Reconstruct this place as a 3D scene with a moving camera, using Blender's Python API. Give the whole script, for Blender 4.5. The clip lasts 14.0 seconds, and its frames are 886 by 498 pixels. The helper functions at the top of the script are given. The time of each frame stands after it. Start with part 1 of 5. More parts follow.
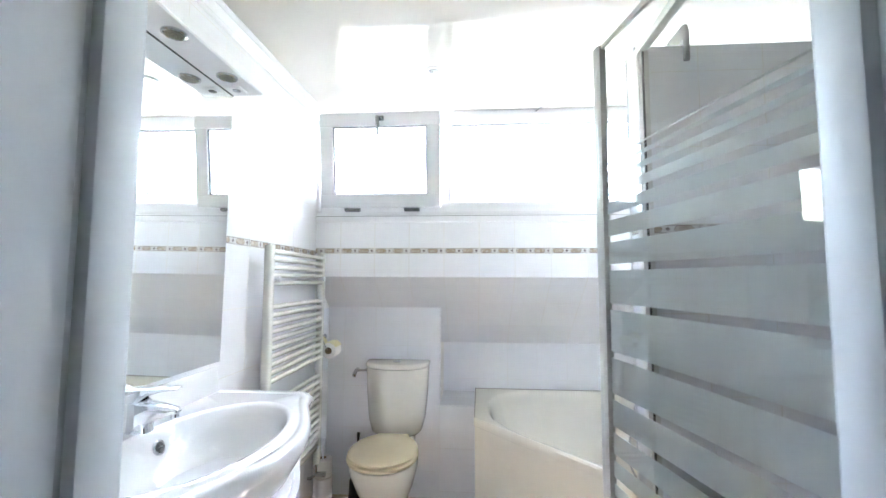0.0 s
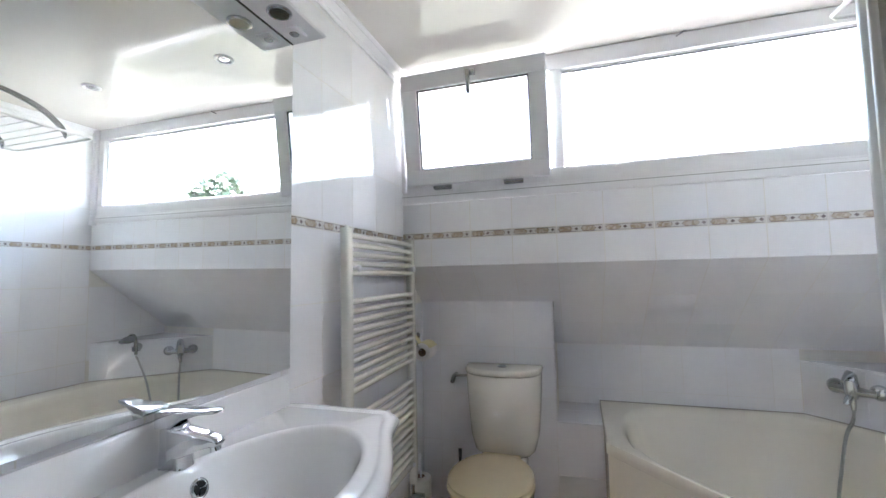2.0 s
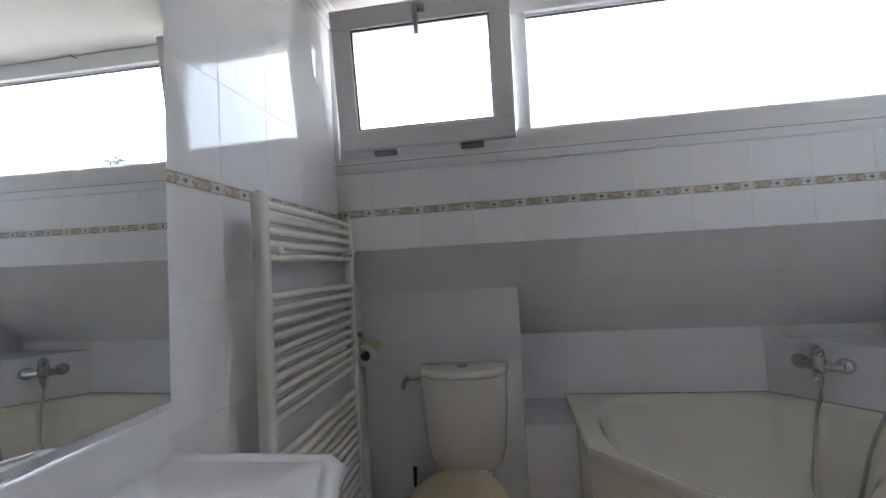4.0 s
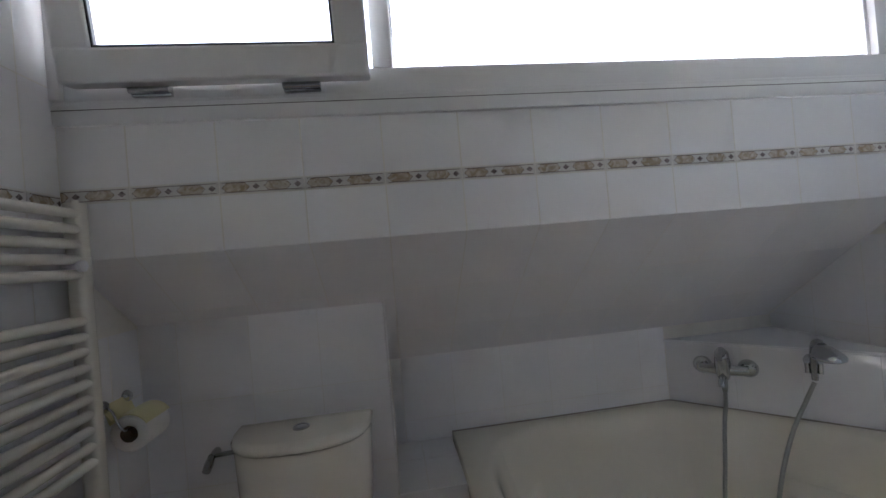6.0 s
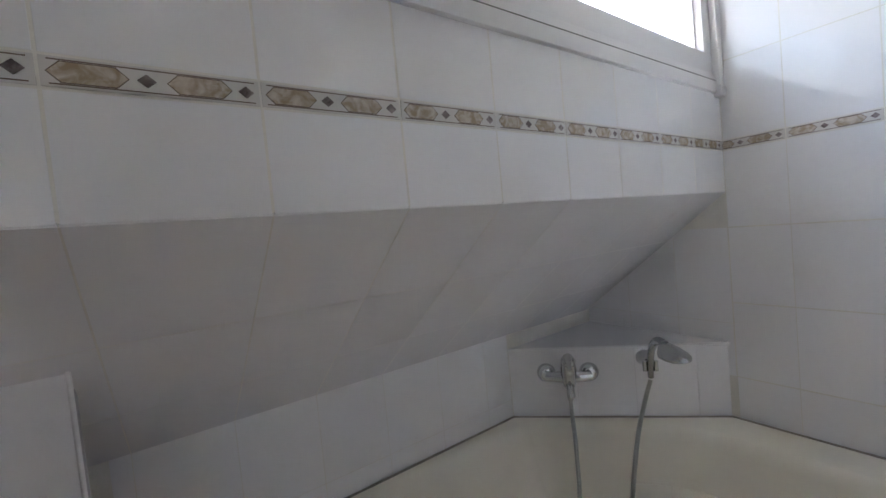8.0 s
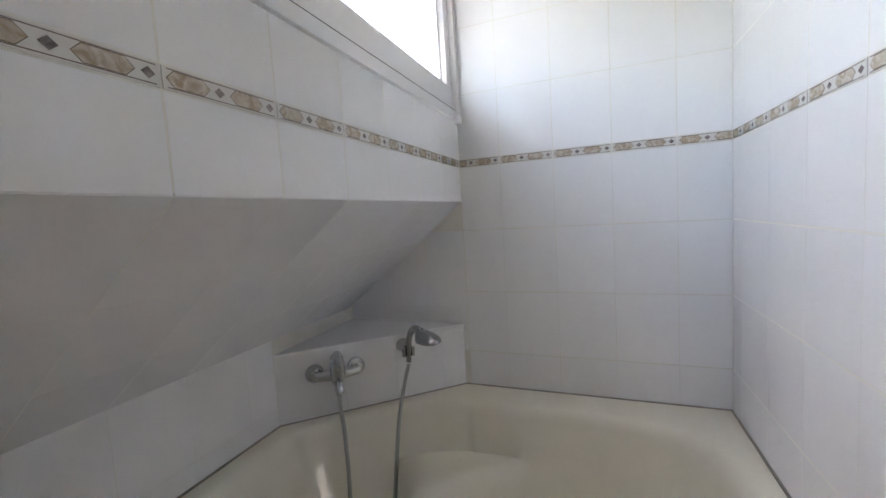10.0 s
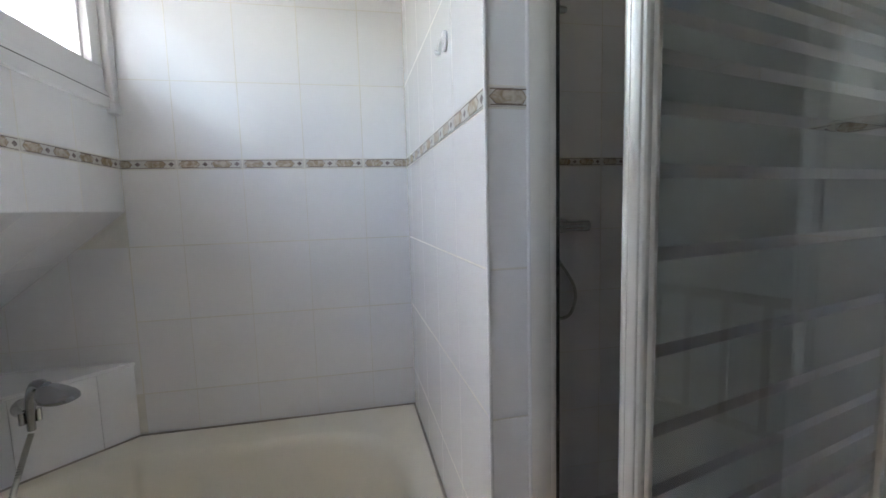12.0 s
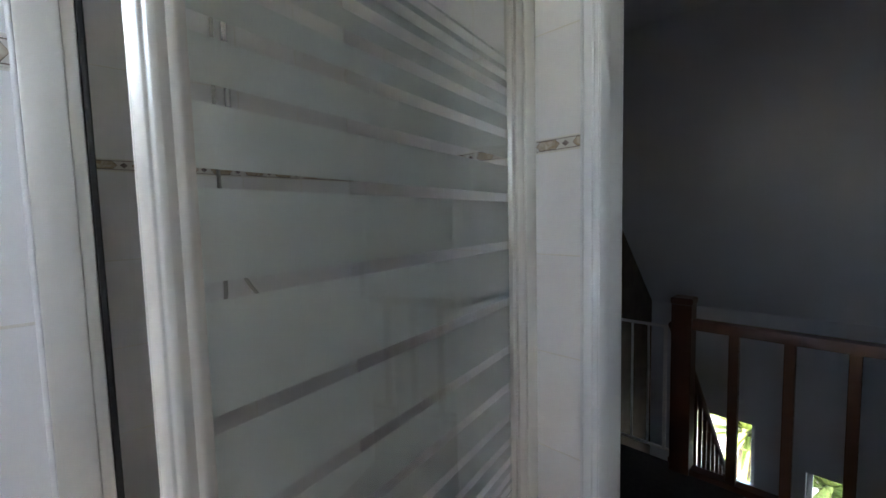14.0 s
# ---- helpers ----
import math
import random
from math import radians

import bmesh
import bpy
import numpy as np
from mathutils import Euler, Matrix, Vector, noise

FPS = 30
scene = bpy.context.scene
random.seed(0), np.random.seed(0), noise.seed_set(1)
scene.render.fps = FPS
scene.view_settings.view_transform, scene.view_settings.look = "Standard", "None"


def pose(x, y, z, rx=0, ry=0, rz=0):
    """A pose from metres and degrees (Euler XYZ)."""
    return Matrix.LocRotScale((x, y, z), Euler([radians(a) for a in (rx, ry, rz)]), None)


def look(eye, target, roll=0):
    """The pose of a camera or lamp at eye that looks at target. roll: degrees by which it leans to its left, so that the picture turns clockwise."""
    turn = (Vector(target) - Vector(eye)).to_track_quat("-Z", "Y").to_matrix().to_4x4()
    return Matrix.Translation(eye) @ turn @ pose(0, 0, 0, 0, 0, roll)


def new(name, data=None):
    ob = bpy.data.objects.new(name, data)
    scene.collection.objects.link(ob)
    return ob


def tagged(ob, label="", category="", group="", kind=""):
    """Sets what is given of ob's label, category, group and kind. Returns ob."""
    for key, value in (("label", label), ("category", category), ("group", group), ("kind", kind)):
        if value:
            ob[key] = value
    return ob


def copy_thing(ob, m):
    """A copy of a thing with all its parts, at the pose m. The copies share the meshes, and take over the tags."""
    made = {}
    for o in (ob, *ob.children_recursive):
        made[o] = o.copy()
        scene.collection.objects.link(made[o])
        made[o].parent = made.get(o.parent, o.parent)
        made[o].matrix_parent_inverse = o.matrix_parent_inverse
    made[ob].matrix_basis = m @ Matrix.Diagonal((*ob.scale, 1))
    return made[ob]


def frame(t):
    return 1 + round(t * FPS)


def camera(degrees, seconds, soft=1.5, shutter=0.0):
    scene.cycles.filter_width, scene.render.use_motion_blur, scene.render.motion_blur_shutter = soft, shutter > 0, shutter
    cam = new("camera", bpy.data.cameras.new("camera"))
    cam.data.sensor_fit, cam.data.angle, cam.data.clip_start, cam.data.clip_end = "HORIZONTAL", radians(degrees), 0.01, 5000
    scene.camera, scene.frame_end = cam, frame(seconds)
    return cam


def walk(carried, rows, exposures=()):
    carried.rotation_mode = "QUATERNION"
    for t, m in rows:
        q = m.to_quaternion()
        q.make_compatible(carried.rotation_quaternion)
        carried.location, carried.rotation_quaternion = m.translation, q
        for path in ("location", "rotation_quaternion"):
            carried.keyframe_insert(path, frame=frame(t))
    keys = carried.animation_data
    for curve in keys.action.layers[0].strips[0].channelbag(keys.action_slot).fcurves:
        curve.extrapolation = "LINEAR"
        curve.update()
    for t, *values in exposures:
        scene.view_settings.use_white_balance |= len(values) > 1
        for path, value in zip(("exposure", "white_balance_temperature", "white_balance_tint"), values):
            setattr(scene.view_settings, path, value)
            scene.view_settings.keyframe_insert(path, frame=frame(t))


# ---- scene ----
cam = camera(94.2, 14.0)
PATH = [
    (0, (-0.02, 0.027, 1.33), (-0.161, 2.017, 1.475), 0.2),
    (0.5, (-0.065, 0.108, 1.313), (-0.33, 2.085, 1.454), -0.2),
    (1, (-0.095, 0.231, 1.309), (-0.448, 2.195, 1.442), -0.5),
    (1.5, (-0.1, 0.338, 1.301), (-0.567, 2.278, 1.433), -0.9),
    (2, (-0.128, 0.439, 1.295), (-0.715, 2.346, 1.422), -1.2),
    (2.2, (-0.147, 0.482, 1.287), (-0.785, 2.373, 1.418), -1.5),
    (4.5, (-0.302, 0.89, 1.262), (-0.427, 2.885, 1.325), -3.7),
    (5, (-0.279, 1.057, 1.263), (-0.291, 3.057, 1.311), -4.1),
    (5.5, (-0.238, 1.197, 1.282), (-0.135, 3.194, 1.319), -4.5),
    (6, (-0.189, 1.313, 1.286), (0.073, 3.295, 1.306), -5.0),
    (6.5, (-0.152, 1.493, 1.296), (0.315, 3.438, 1.288), -5.0),
    (7, (-0.109, 1.645, 1.301), (0.589, 3.519, 1.272), -5.3),
    (9.5, (-0.153, 1.921, 1.299), (1.593, 2.883, 1.134), -4.0),
    (10, (-0.162, 1.87, 1.297), (1.704, 2.569, 1.126), -3.5),
    (10.5, (-0.153, 1.837, 1.299), (1.794, 2.257, 1.117), -3.0),
    (11, (-0.114, 1.812, 1.308), (1.872, 1.96, 1.119), -2.7),
    (11.5, (-0.081, 1.738, 1.317), (1.907, 1.625, 1.124), -2.2),
    (12, (-0.098, 1.663, 1.323), (1.845, 1.232, 1.126), -1.6),
    (12.5, (-0.117, 1.607, 1.331), (1.737, 0.885, 1.134), -1.0),
    (13, (-0.114, 1.533, 1.332), (1.638, 0.587, 1.141), -0.7),
    (13.5, (-0.095, 1.435, 1.327), (1.526, 0.278, 1.146), -0.6),
    (14, (-0.069, 1.377, 1.32), (1.357, -0.017, 1.171), -1.4),
]
EXPOSURES = [(0.0, 5.12, 5530, 17), (1.0, 4.51, 5600, 18), (2.2, 3.99, 5730, 20), (4.3, 3.01, 5730, 20),
             (5.0, 2.93, 5730, 20), (6.2, 2.78, 5830, 21), (7.0, 2.97, 5880, 22), (9.5, 3.37, 6050, 21),
             (11.0, 3.13, 6150, 21), (12.5, 3.07, 6100, 19), (13.4, 3.39, 6180, 19), (14.0, 3.75, 6050, 19)]
walk(cam, [(t, look(eye, target, roll)) for t, eye, target, roll in PATH], EXPOSURES)

# ---- world and sun ----
world = bpy.data.worlds.new("sky")
scene.world = world
world.use_nodes = True
wn = world.node_tree
wn.nodes.clear()
sky = wn.nodes.new("ShaderNodeTexSky")
sky.sky_type, sky.sun_disc = "NISHITA", False
sky.dust_density, sky.air_density = 2.5, 2.0
sky.sun_elevation, sky.sun_rotation = radians(55.7), radians(36)
bg = wn.nodes.new("ShaderNodeBackground")
bg.inputs["Strength"].default_value = 0.15
wout = wn.nodes.new("ShaderNodeOutputWorld")
wn.links.new(sky.outputs[0], bg.inputs[0])
wn.links.new(bg.outputs[0], wout.inputs[0])
sun = new("sun", bpy.data.lights.new("sun", "SUN"))
sun.data.energy, sun.data.angle, sun.data.color = 4.6, radians(0.5), (1.0, 0.95, 0.87)
sun.matrix_world = look((3.31, 4.56, 8.26), (0, 0, 0))


# ---- materials ----
def material(name, color, rough=0.5, metal=0.0, var=0.06, scale=6.0, fine=90.0, bump=0.0, spec=0.5, rand=0.0, rough_var=0.0, coat=0.0):
    """A surface with stains at one scale, grain at another and, where asked, relief and a tone of its own for each object."""
    m = bpy.data.materials.new(name)
    m.use_nodes = True
    nt = m.node_tree
    b = nt.nodes["Principled BSDF"]
    b.inputs["Roughness"].default_value = rough
    b.inputs["Metallic"].default_value = metal
    b.inputs["Specular IOR Level"].default_value = spec
    b.inputs["Coat Weight"].default_value = coat
    tc = nt.nodes.new("ShaderNodeTexCoord")
    n1 = nt.nodes.new("ShaderNodeTexNoise")
    n1.inputs["Scale"].default_value, n1.inputs["Detail"].default_value = scale, 4
    n2 = nt.nodes.new("ShaderNodeTexNoise")
    n2.inputs["Scale"].default_value, n2.inputs["Detail"].default_value = fine, 3
    nt.links.new(tc.outputs["Object"], n1.inputs["Vector"])
    nt.links.new(tc.outputs["Object"], n2.inputs["Vector"])
    add = nt.nodes.new("ShaderNodeMath")
    add.operation = "MULTIPLY_ADD"
    add.inputs[1].default_value = 0.35
    nt.links.new(n2.outputs["Fac"], add.inputs[0])
    nt.links.new(n1.outputs["Fac"], add.inputs[2])
    fac = add.outputs[0]
    if rand:
        oi = nt.nodes.new("ShaderNodeObjectInfo")
        ma = nt.nodes.new("ShaderNodeMath")
        ma.operation = "MULTIPLY_ADD"
        ma.inputs[1].default_value = rand
        nt.links.new(oi.outputs["Random"], ma.inputs[0])
        nt.links.new(fac, ma.inputs[2])
        fac = ma.outputs[0]
    ramp = nt.nodes.new("ShaderNodeMapRange")
    ramp.inputs["From Min"].default_value, ramp.inputs["From Max"].default_value = 0.3, 1.05 + rand
    ramp.inputs["To Min"].default_value, ramp.inputs["To Max"].default_value = 1 - var, 1 + var
    nt.links.new(fac, ramp.inputs["Value"])
    mul = nt.nodes.new("ShaderNodeVectorMath")
    mul.operation = "SCALE"
    mul.inputs[0].default_value = color[:3]
    nt.links.new(ramp.outputs[0], mul.inputs["Scale"])
    nt.links.new(mul.outputs[0], b.inputs["Base Color"])
    if rough_var:
        rr = nt.nodes.new("ShaderNodeMapRange")
        rr.inputs["From Min"].default_value, rr.inputs["From Max"].default_value = 0.3, 0.7
        rr.inputs["To Min"].default_value, rr.inputs["To Max"].default_value = max(0.0, rough - rough_var), rough + rough_var
        nt.links.new(n1.outputs["Fac"], rr.inputs["Value"])
        nt.links.new(rr.outputs[0], b.inputs["Roughness"])
    if bump:
        bp = nt.nodes.new("ShaderNodeBump")
        bp.inputs["Strength"].default_value, bp.inputs["Distance"].default_value = bump, 0.002
        nt.links.new(fac, bp.inputs["Height"])
        nt.links.new(bp.outputs[0], b.inputs["Normal"])
    return m


def wood(name, color, rough=0.4, stretch=(1, 1, 12)):
    m = material(name, color, rough, var=0.25, scale=14, fine=120, bump=0.15)
    nt = m.node_tree
    mp = nt.nodes.new("ShaderNodeMapping")
    mp.inputs["Scale"].default_value = [1 / a if a > 1 else 1.0 for a in stretch]
    tc = [n for n in nt.nodes if n.bl_idname == "ShaderNodeTexCoord"][0]
    nt.links.new(tc.outputs["Object"], mp.inputs["Vector"])
    for n in nt.nodes:
        if n.bl_idname == "ShaderNodeTexNoise":
            nt.links.new(mp.outputs[0], n.inputs["Vector"])
    return m


def glass(name, tint=(0.98, 1.0, 0.99), rough=0.0):
    m = bpy.data.materials.new(name)
    m.use_nodes = True
    b = m.node_tree.nodes["Principled BSDF"]
    b.inputs["Base Color"].default_value = (*tint, 1)
    b.inputs["Transmission Weight"].default_value = 1.0
    b.inputs["Roughness"].default_value = rough
    b.inputs["IOR"].default_value = 1.45
    return m


def frosted(name):
    """Etched glass: part of the light goes straight on, part is spread."""
    m = bpy.data.materials.new(name)
    m.use_nodes = True
    nt = m.node_tree
    nt.nodes.clear()
    out = nt.nodes.new("ShaderNodeOutputMaterial")
    tr = nt.nodes.new("ShaderNodeBsdfTransparent")
    tr.inputs[0].default_value = (0.95, 0.97, 0.96, 1)
    tl = nt.nodes.new("ShaderNodeBsdfTranslucent")
    tl.inputs[0].default_value = (0.88, 0.89, 0.88, 1)
    df = nt.nodes.new("ShaderNodeBsdfDiffuse")
    df.inputs[0].default_value = (0.89, 0.94, 0.92, 1)
    gl = nt.nodes.new("ShaderNodeBsdfGlossy")
    gl.inputs["Roughness"].default_value = 0.42
    noise_n = nt.nodes.new("ShaderNodeTexNoise")
    noise_n.inputs["Scale"].default_value = 25
    mr = nt.nodes.new("ShaderNodeMapRange")
    mr.inputs["To Min"].default_value, mr.inputs["To Max"].default_value = 0.94, 0.98
    nt.links.new(noise_n.outputs["Fac"], mr.inputs["Value"])
    mx = nt.nodes.new("ShaderNodeMixShader")
    mx.inputs[0].default_value = 0.88
    nt.links.new(tl.outputs[0], mx.inputs[1])
    nt.links.new(df.outputs[0], mx.inputs[2])
    mx2 = nt.nodes.new("ShaderNodeMixShader")
    nt.links.new(mr.outputs[0], mx2.inputs[0])
    nt.links.new(tr.outputs[0], mx2.inputs[1])
    nt.links.new(mx.outputs[0], mx2.inputs[2])
    mx3 = nt.nodes.new("ShaderNodeMixShader")
    fr = nt.nodes.new("ShaderNodeFresnel")
    fr.inputs[0].default_value = 1.6
    nt.links.new(fr.outputs[0], mx3.inputs[0])
    nt.links.new(mx2.outputs[0], mx3.inputs[1])
    nt.links.new(gl.outputs[0], mx3.inputs[2])
    nt.links.new(mx3.outputs[0], out.inputs[0])
    return m


def marbled(name, a, b_col):
    m = bpy.data.materials.new(name)
    m.use_nodes = True
    nt = m.node_tree
    b = nt.nodes["Principled BSDF"]
    b.inputs["Roughness"].default_value = 0.18
    tc = nt.nodes.new("ShaderNodeTexCoord")
    oi = nt.nodes.new("ShaderNodeObjectInfo")
    ad = nt.nodes.new("ShaderNodeVectorMath")
    sc = nt.nodes.new("ShaderNodeVectorMath")
    sc.operation = "SCALE"
    sc.inputs["Scale"].default_value = 7.0
    nt.links.new(oi.outputs["Random"], sc.inputs[0])
    nt.links.new(tc.outputs["Object"], ad.inputs[0])
    nt.links.new(sc.outputs[0], ad.inputs[1])
    n1 = nt.nodes.new("ShaderNodeTexNoise")
    n1.inputs["Scale"].default_value, n1.inputs["Detail"].default_value, n1.inputs["Distortion"].default_value = 55, 4, 1.2
    nt.links.new(ad.outputs[0], n1.inputs["Vector"])
    cr = nt.nodes.new("ShaderNodeValToRGB")
    cr.color_ramp.elements[0].color, cr.color_ramp.elements[0].position = (*a, 1), 0.36
    cr.color_ramp.elements[1].color, cr.color_ramp.elements[1].position = (*b_col, 1), 0.66
    nt.links.new(n1.outputs["Fac"], cr.inputs[0])
    nt.links.new(cr.outputs[0], b.inputs["Base Color"])
    return m


TILE = material("glazed_white_tile", (0.88, 0.88, 0.885), 0.05, var=0.03, scale=3, fine=40, bump=0.012, rand=0.5, rough_var=0.02, spec=0.4)
GROUT = material("grout", (0.79, 0.77, 0.71), 0.8, var=0.12, scale=9, fine=200, bump=0.3)
HEX = marbled("marbled_beige_glaze", (0.40, 0.31, 0.21), (0.66, 0.60, 0.51))
BORDER_BASE = material("pale_beige_glaze", (0.70, 0.68, 0.64), 0.15, var=0.05, scale=20, fine=90)
LINE = material("brown_glaze_line", (0.20, 0.15, 0.12), 0.25, var=0.2, scale=60)
DIAMOND = marbled("mauve_glaze", (0.14, 0.11, 0.11), (0.34, 0.29, 0.28))
PLASTER = material("painted_plaster", (0.74, 0.74, 0.74), 0.75, var=0.05, scale=2.5, fine=160, bump=0.25)
LAND_PAINT = material("blue_grey_wall_paint", (0.60, 0.63, 0.68), 0.8, var=0.07, scale=1.5, fine=140, bump=0.25)
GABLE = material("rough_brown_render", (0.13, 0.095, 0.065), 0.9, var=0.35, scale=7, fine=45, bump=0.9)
CEILING = material("glossy_lacquered_ceiling", (0.68, 0.65, 0.60), 0.11, var=0.03, scale=1.6, fine=9, bump=0.3, rough_var=0.06, spec=0.2)
UPVC = material("white_plastic_profile", (0.80, 0.80, 0.80), 0.28, var=0.03, scale=4, fine=60)
LACQUER = material("white_lacquered_wood", (0.80, 0.83, 0.85), 0.5, var=0.04, scale=3, fine=70, bump=0.05, spec=0.2)
CERAMIC = material("white_ceramic", (0.82, 0.82, 0.81), 0.07, var=0.02, scale=3, fine=30, coat=0.3)
CREAM_CERAMIC = material("cream_ceramic", (0.80, 0.77, 0.68), 0.09, var=0.03, scale=3, fine=30, coat=0.3)
CREAM_SEAT = material("cream_plastic_seat", (0.74, 0.63, 0.42), 0.22, var=0.05, scale=5, fine=50)
ACRYLIC = material("cream_white_acrylic", (0.84, 0.80, 0.685), 0.12, var=0.03, scale=2, fine=30, rough_var=0.05)
CHROME = material("chrome", (0.54, 0.55, 0.56), 0.05, 1.0, var=0.04, scale=20, fine=80)
TAP_CHROME = material("bright_chrome", (0.74, 0.75, 0.76), 0.06, 1.0, var=0.04, scale=20, fine=80)
HOSE = material("ribbed_metal_hose", (0.42, 0.42, 0.40), 0.28, 1.0, var=0.1, scale=40)
STEEL = material("grey_satin_metal", (0.42, 0.43, 0.44), 0.24, 1.0, var=0.08, scale=20)
ALU = material("satin_cream_aluminium", (0.70, 0.685, 0.64), 0.32, 0.2, var=0.04, scale=8, fine=90)
RAD = material("cream_white_enamel", (0.80, 0.78, 0.70), 0.25, var=0.03, scale=6, fine=80)
BLACK = material("black_rubber", (0.02, 0.02, 0.02), 0.5, var=0.2)
PAPER = material("toilet_paper", (0.82, 0.80, 0.76), 0.95, var=0.05, scale=30, fine=300, bump=0.4)
YELLOW_PLASTIC = material("pale_yellow_plastic", (0.72, 0.66, 0.38), 0.35, var=0.05, scale=20, fine=120)
CARD = material("brown_cardboard", (0.20, 0.14, 0.09), 0.9, var=0.1)
GLASS = glass("clear_glass")
SHOWER_GLASS = glass("greenish_shower_glass", (0.97, 0.99, 0.98))
FROST = frosted("etched_glass")
REFLECTOR = material("dull_lamp_reflector", (0.30, 0.28, 0.20), 0.22, 1.0, var=0.15, scale=40)
MIRROR = material("mirror_silver", (0.92, 0.94, 0.93), 0.0, 1.0, var=0.005)
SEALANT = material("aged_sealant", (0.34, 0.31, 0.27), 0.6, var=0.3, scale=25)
# near-black colour for the shade in the sill's gap
GAP_SHADE = material("sill_gap_shade", (0.16, 0.15, 0.14), 0.8, var=0.3, scale=25)
FLOOR_TILE = material("beige_floor_tile", (0.64, 0.51, 0.36), 0.35, var=0.15, scale=8, fine=90, bump=0.1, rand=0.4)
DARK_WOOD = wood("dark_reddish_wood", (0.075, 0.028, 0.014), 0.35)
TAN_WOOD = wood("tan_wood", (0.42, 0.28, 0.14), 0.5, (12, 1, 1))
DARK_FLOOR = material("dark_carpet", (0.045, 0.04, 0.04), 0.95, var=0.3, scale=40, fine=400, bump=0.6)
GATE_WHITE = material("white_powder_coat", (0.75, 0.75, 0.74), 0.4, var=0.05)
GRASS = material("garden_ground", (0.16, 0.16, 0.11), 0.95, var=0.45, scale=1.5, fine=30, bump=0.6)
PAVING = material("pale_terrace_paving", (0.55, 0.52, 0.46), 0.85, var=0.15, scale=3, fine=60, bump=0.3)
LEAF = material("green_leaf", (0.085, 0.12, 0.05), 0.5, var=0.4, scale=9, fine=60)
YUCCA = material("yucca_leaf", (0.22, 0.27, 0.07), 0.45, var=0.35, scale=9, fine=60)
BARK = material("bark", (0.12, 0.09, 0.06), 0.9, var=0.35, scale=12, fine=90, bump=0.8)
ROOFING = material("grey_roofing", (0.16, 0.15, 0.15), 0.8, var=0.2, scale=5, fine=60, bump=0.4)


# ---- mesh helpers ----
def part(name, bm, mat, parent=None, label="", smooth=None):
    """Links a bmesh as one mesh object, under parent where there is one. smooth: the angle up to which faces shade softly."""
    bmesh.ops.recalc_face_normals(bm, faces=bm.faces)
    me = bpy.data.meshes.new(name)
    bm.to_mesh(me)
    bm.free()
    for m in mat if isinstance(mat, (list, tuple)) else [mat]:
        me.materials.append(m)
    ob = new(name, me)
    if smooth:
        me.set_sharp_from_angle(angle=radians(smooth))
        for p in me.polygons:
            p.use_smooth = True
    if parent:
        ob.parent = parent
    return tagged(ob, label)


def thing(name, at=(0, 0, 0), label="", category="", group="", kind="", m=None):
    ob = new(name)
    ob.empty_display_size = 0.05
    ob.matrix_basis = m or Matrix.Translation(at)
    return tagged(ob, label, category, group, kind)


def box(bm, x0, y0, z0, x1, y1, z1, bevel=0.0, seg=2, m=None):
    r = bmesh.ops.create_cube(bm, size=1.0)
    vs = r["verts"]
    for v in vs:
        v.co = Vector(((x0 + x1) / 2 + v.co.x * abs(x1 - x0), (y0 + y1) / 2 + v.co.y * abs(y1 - y0), (z0 + z1) / 2 + v.co.z * abs(z1 - z0)))
    if bevel:
        es = {e for v in vs for e in v.link_edges}
        out = bmesh.ops.bevel(bm, geom=list(es), offset=bevel, segments=seg, affect="EDGES", profile=0.5)
        vs = list({v for f in out["faces"] for v in f.verts} | {v for v in vs if v.is_valid})
    if m:
        bmesh.ops.transform(bm, matrix=m, verts=vs)
    return bm


def boxed(*args, **kw):
    return box(bmesh.new(), *args, **kw)


def prism(bm, pts, z0, z1, bevel=0.0, seg=2):
    """A plan outline raised from z0 to z1."""
    lo = [bm.verts.new((x, y, z0)) for x, y in pts]
    hi = [bm.verts.new((x, y, z1)) for x, y in pts]
    n = len(pts)
    top, bot = bm.faces.new(hi), bm.faces.new(lo[::-1])
    for i in range(n):
        bm.faces.new((lo[i], lo[(i + 1) % n], hi[(i + 1) % n], hi[i]))
    if bevel:
        bmesh.ops.bevel(bm, geom=list(top.edges) + list(bot.edges), offset=bevel, segments=seg, affect="EDGES", profile=0.5)
    return bm


def loft(bm, rings, cap0=True, cap1=True, closed=True):
    """Skins a row of rings that have equally many points."""
    vs = [[bm.verts.new(p) for p in r] for r in rings]
    n = len(rings[0])
    for a, b in zip(vs, vs[1:]):
        for i in range(n if closed else n - 1):
            bm.faces.new((a[i], a[(i + 1) % n], b[(i + 1) % n], b[i]))
    if cap0:
        bm.faces.new(vs[0][::-1])
    if cap1:
        bm.faces.new(vs[-1])
    return bm


def lathe(bm, profile, seg=24, m=None):
    """Turns (radius, height) pairs about z."""
    rings = [[Vector((r * math.cos(2 * math.pi * i / seg), r * math.sin(2 * math.pi * i / seg), h)) for i in range(seg)] for r, h in profile]
    if m:
        rings = [[m @ p for p in r] for r in rings]
    return loft(bm, rings)


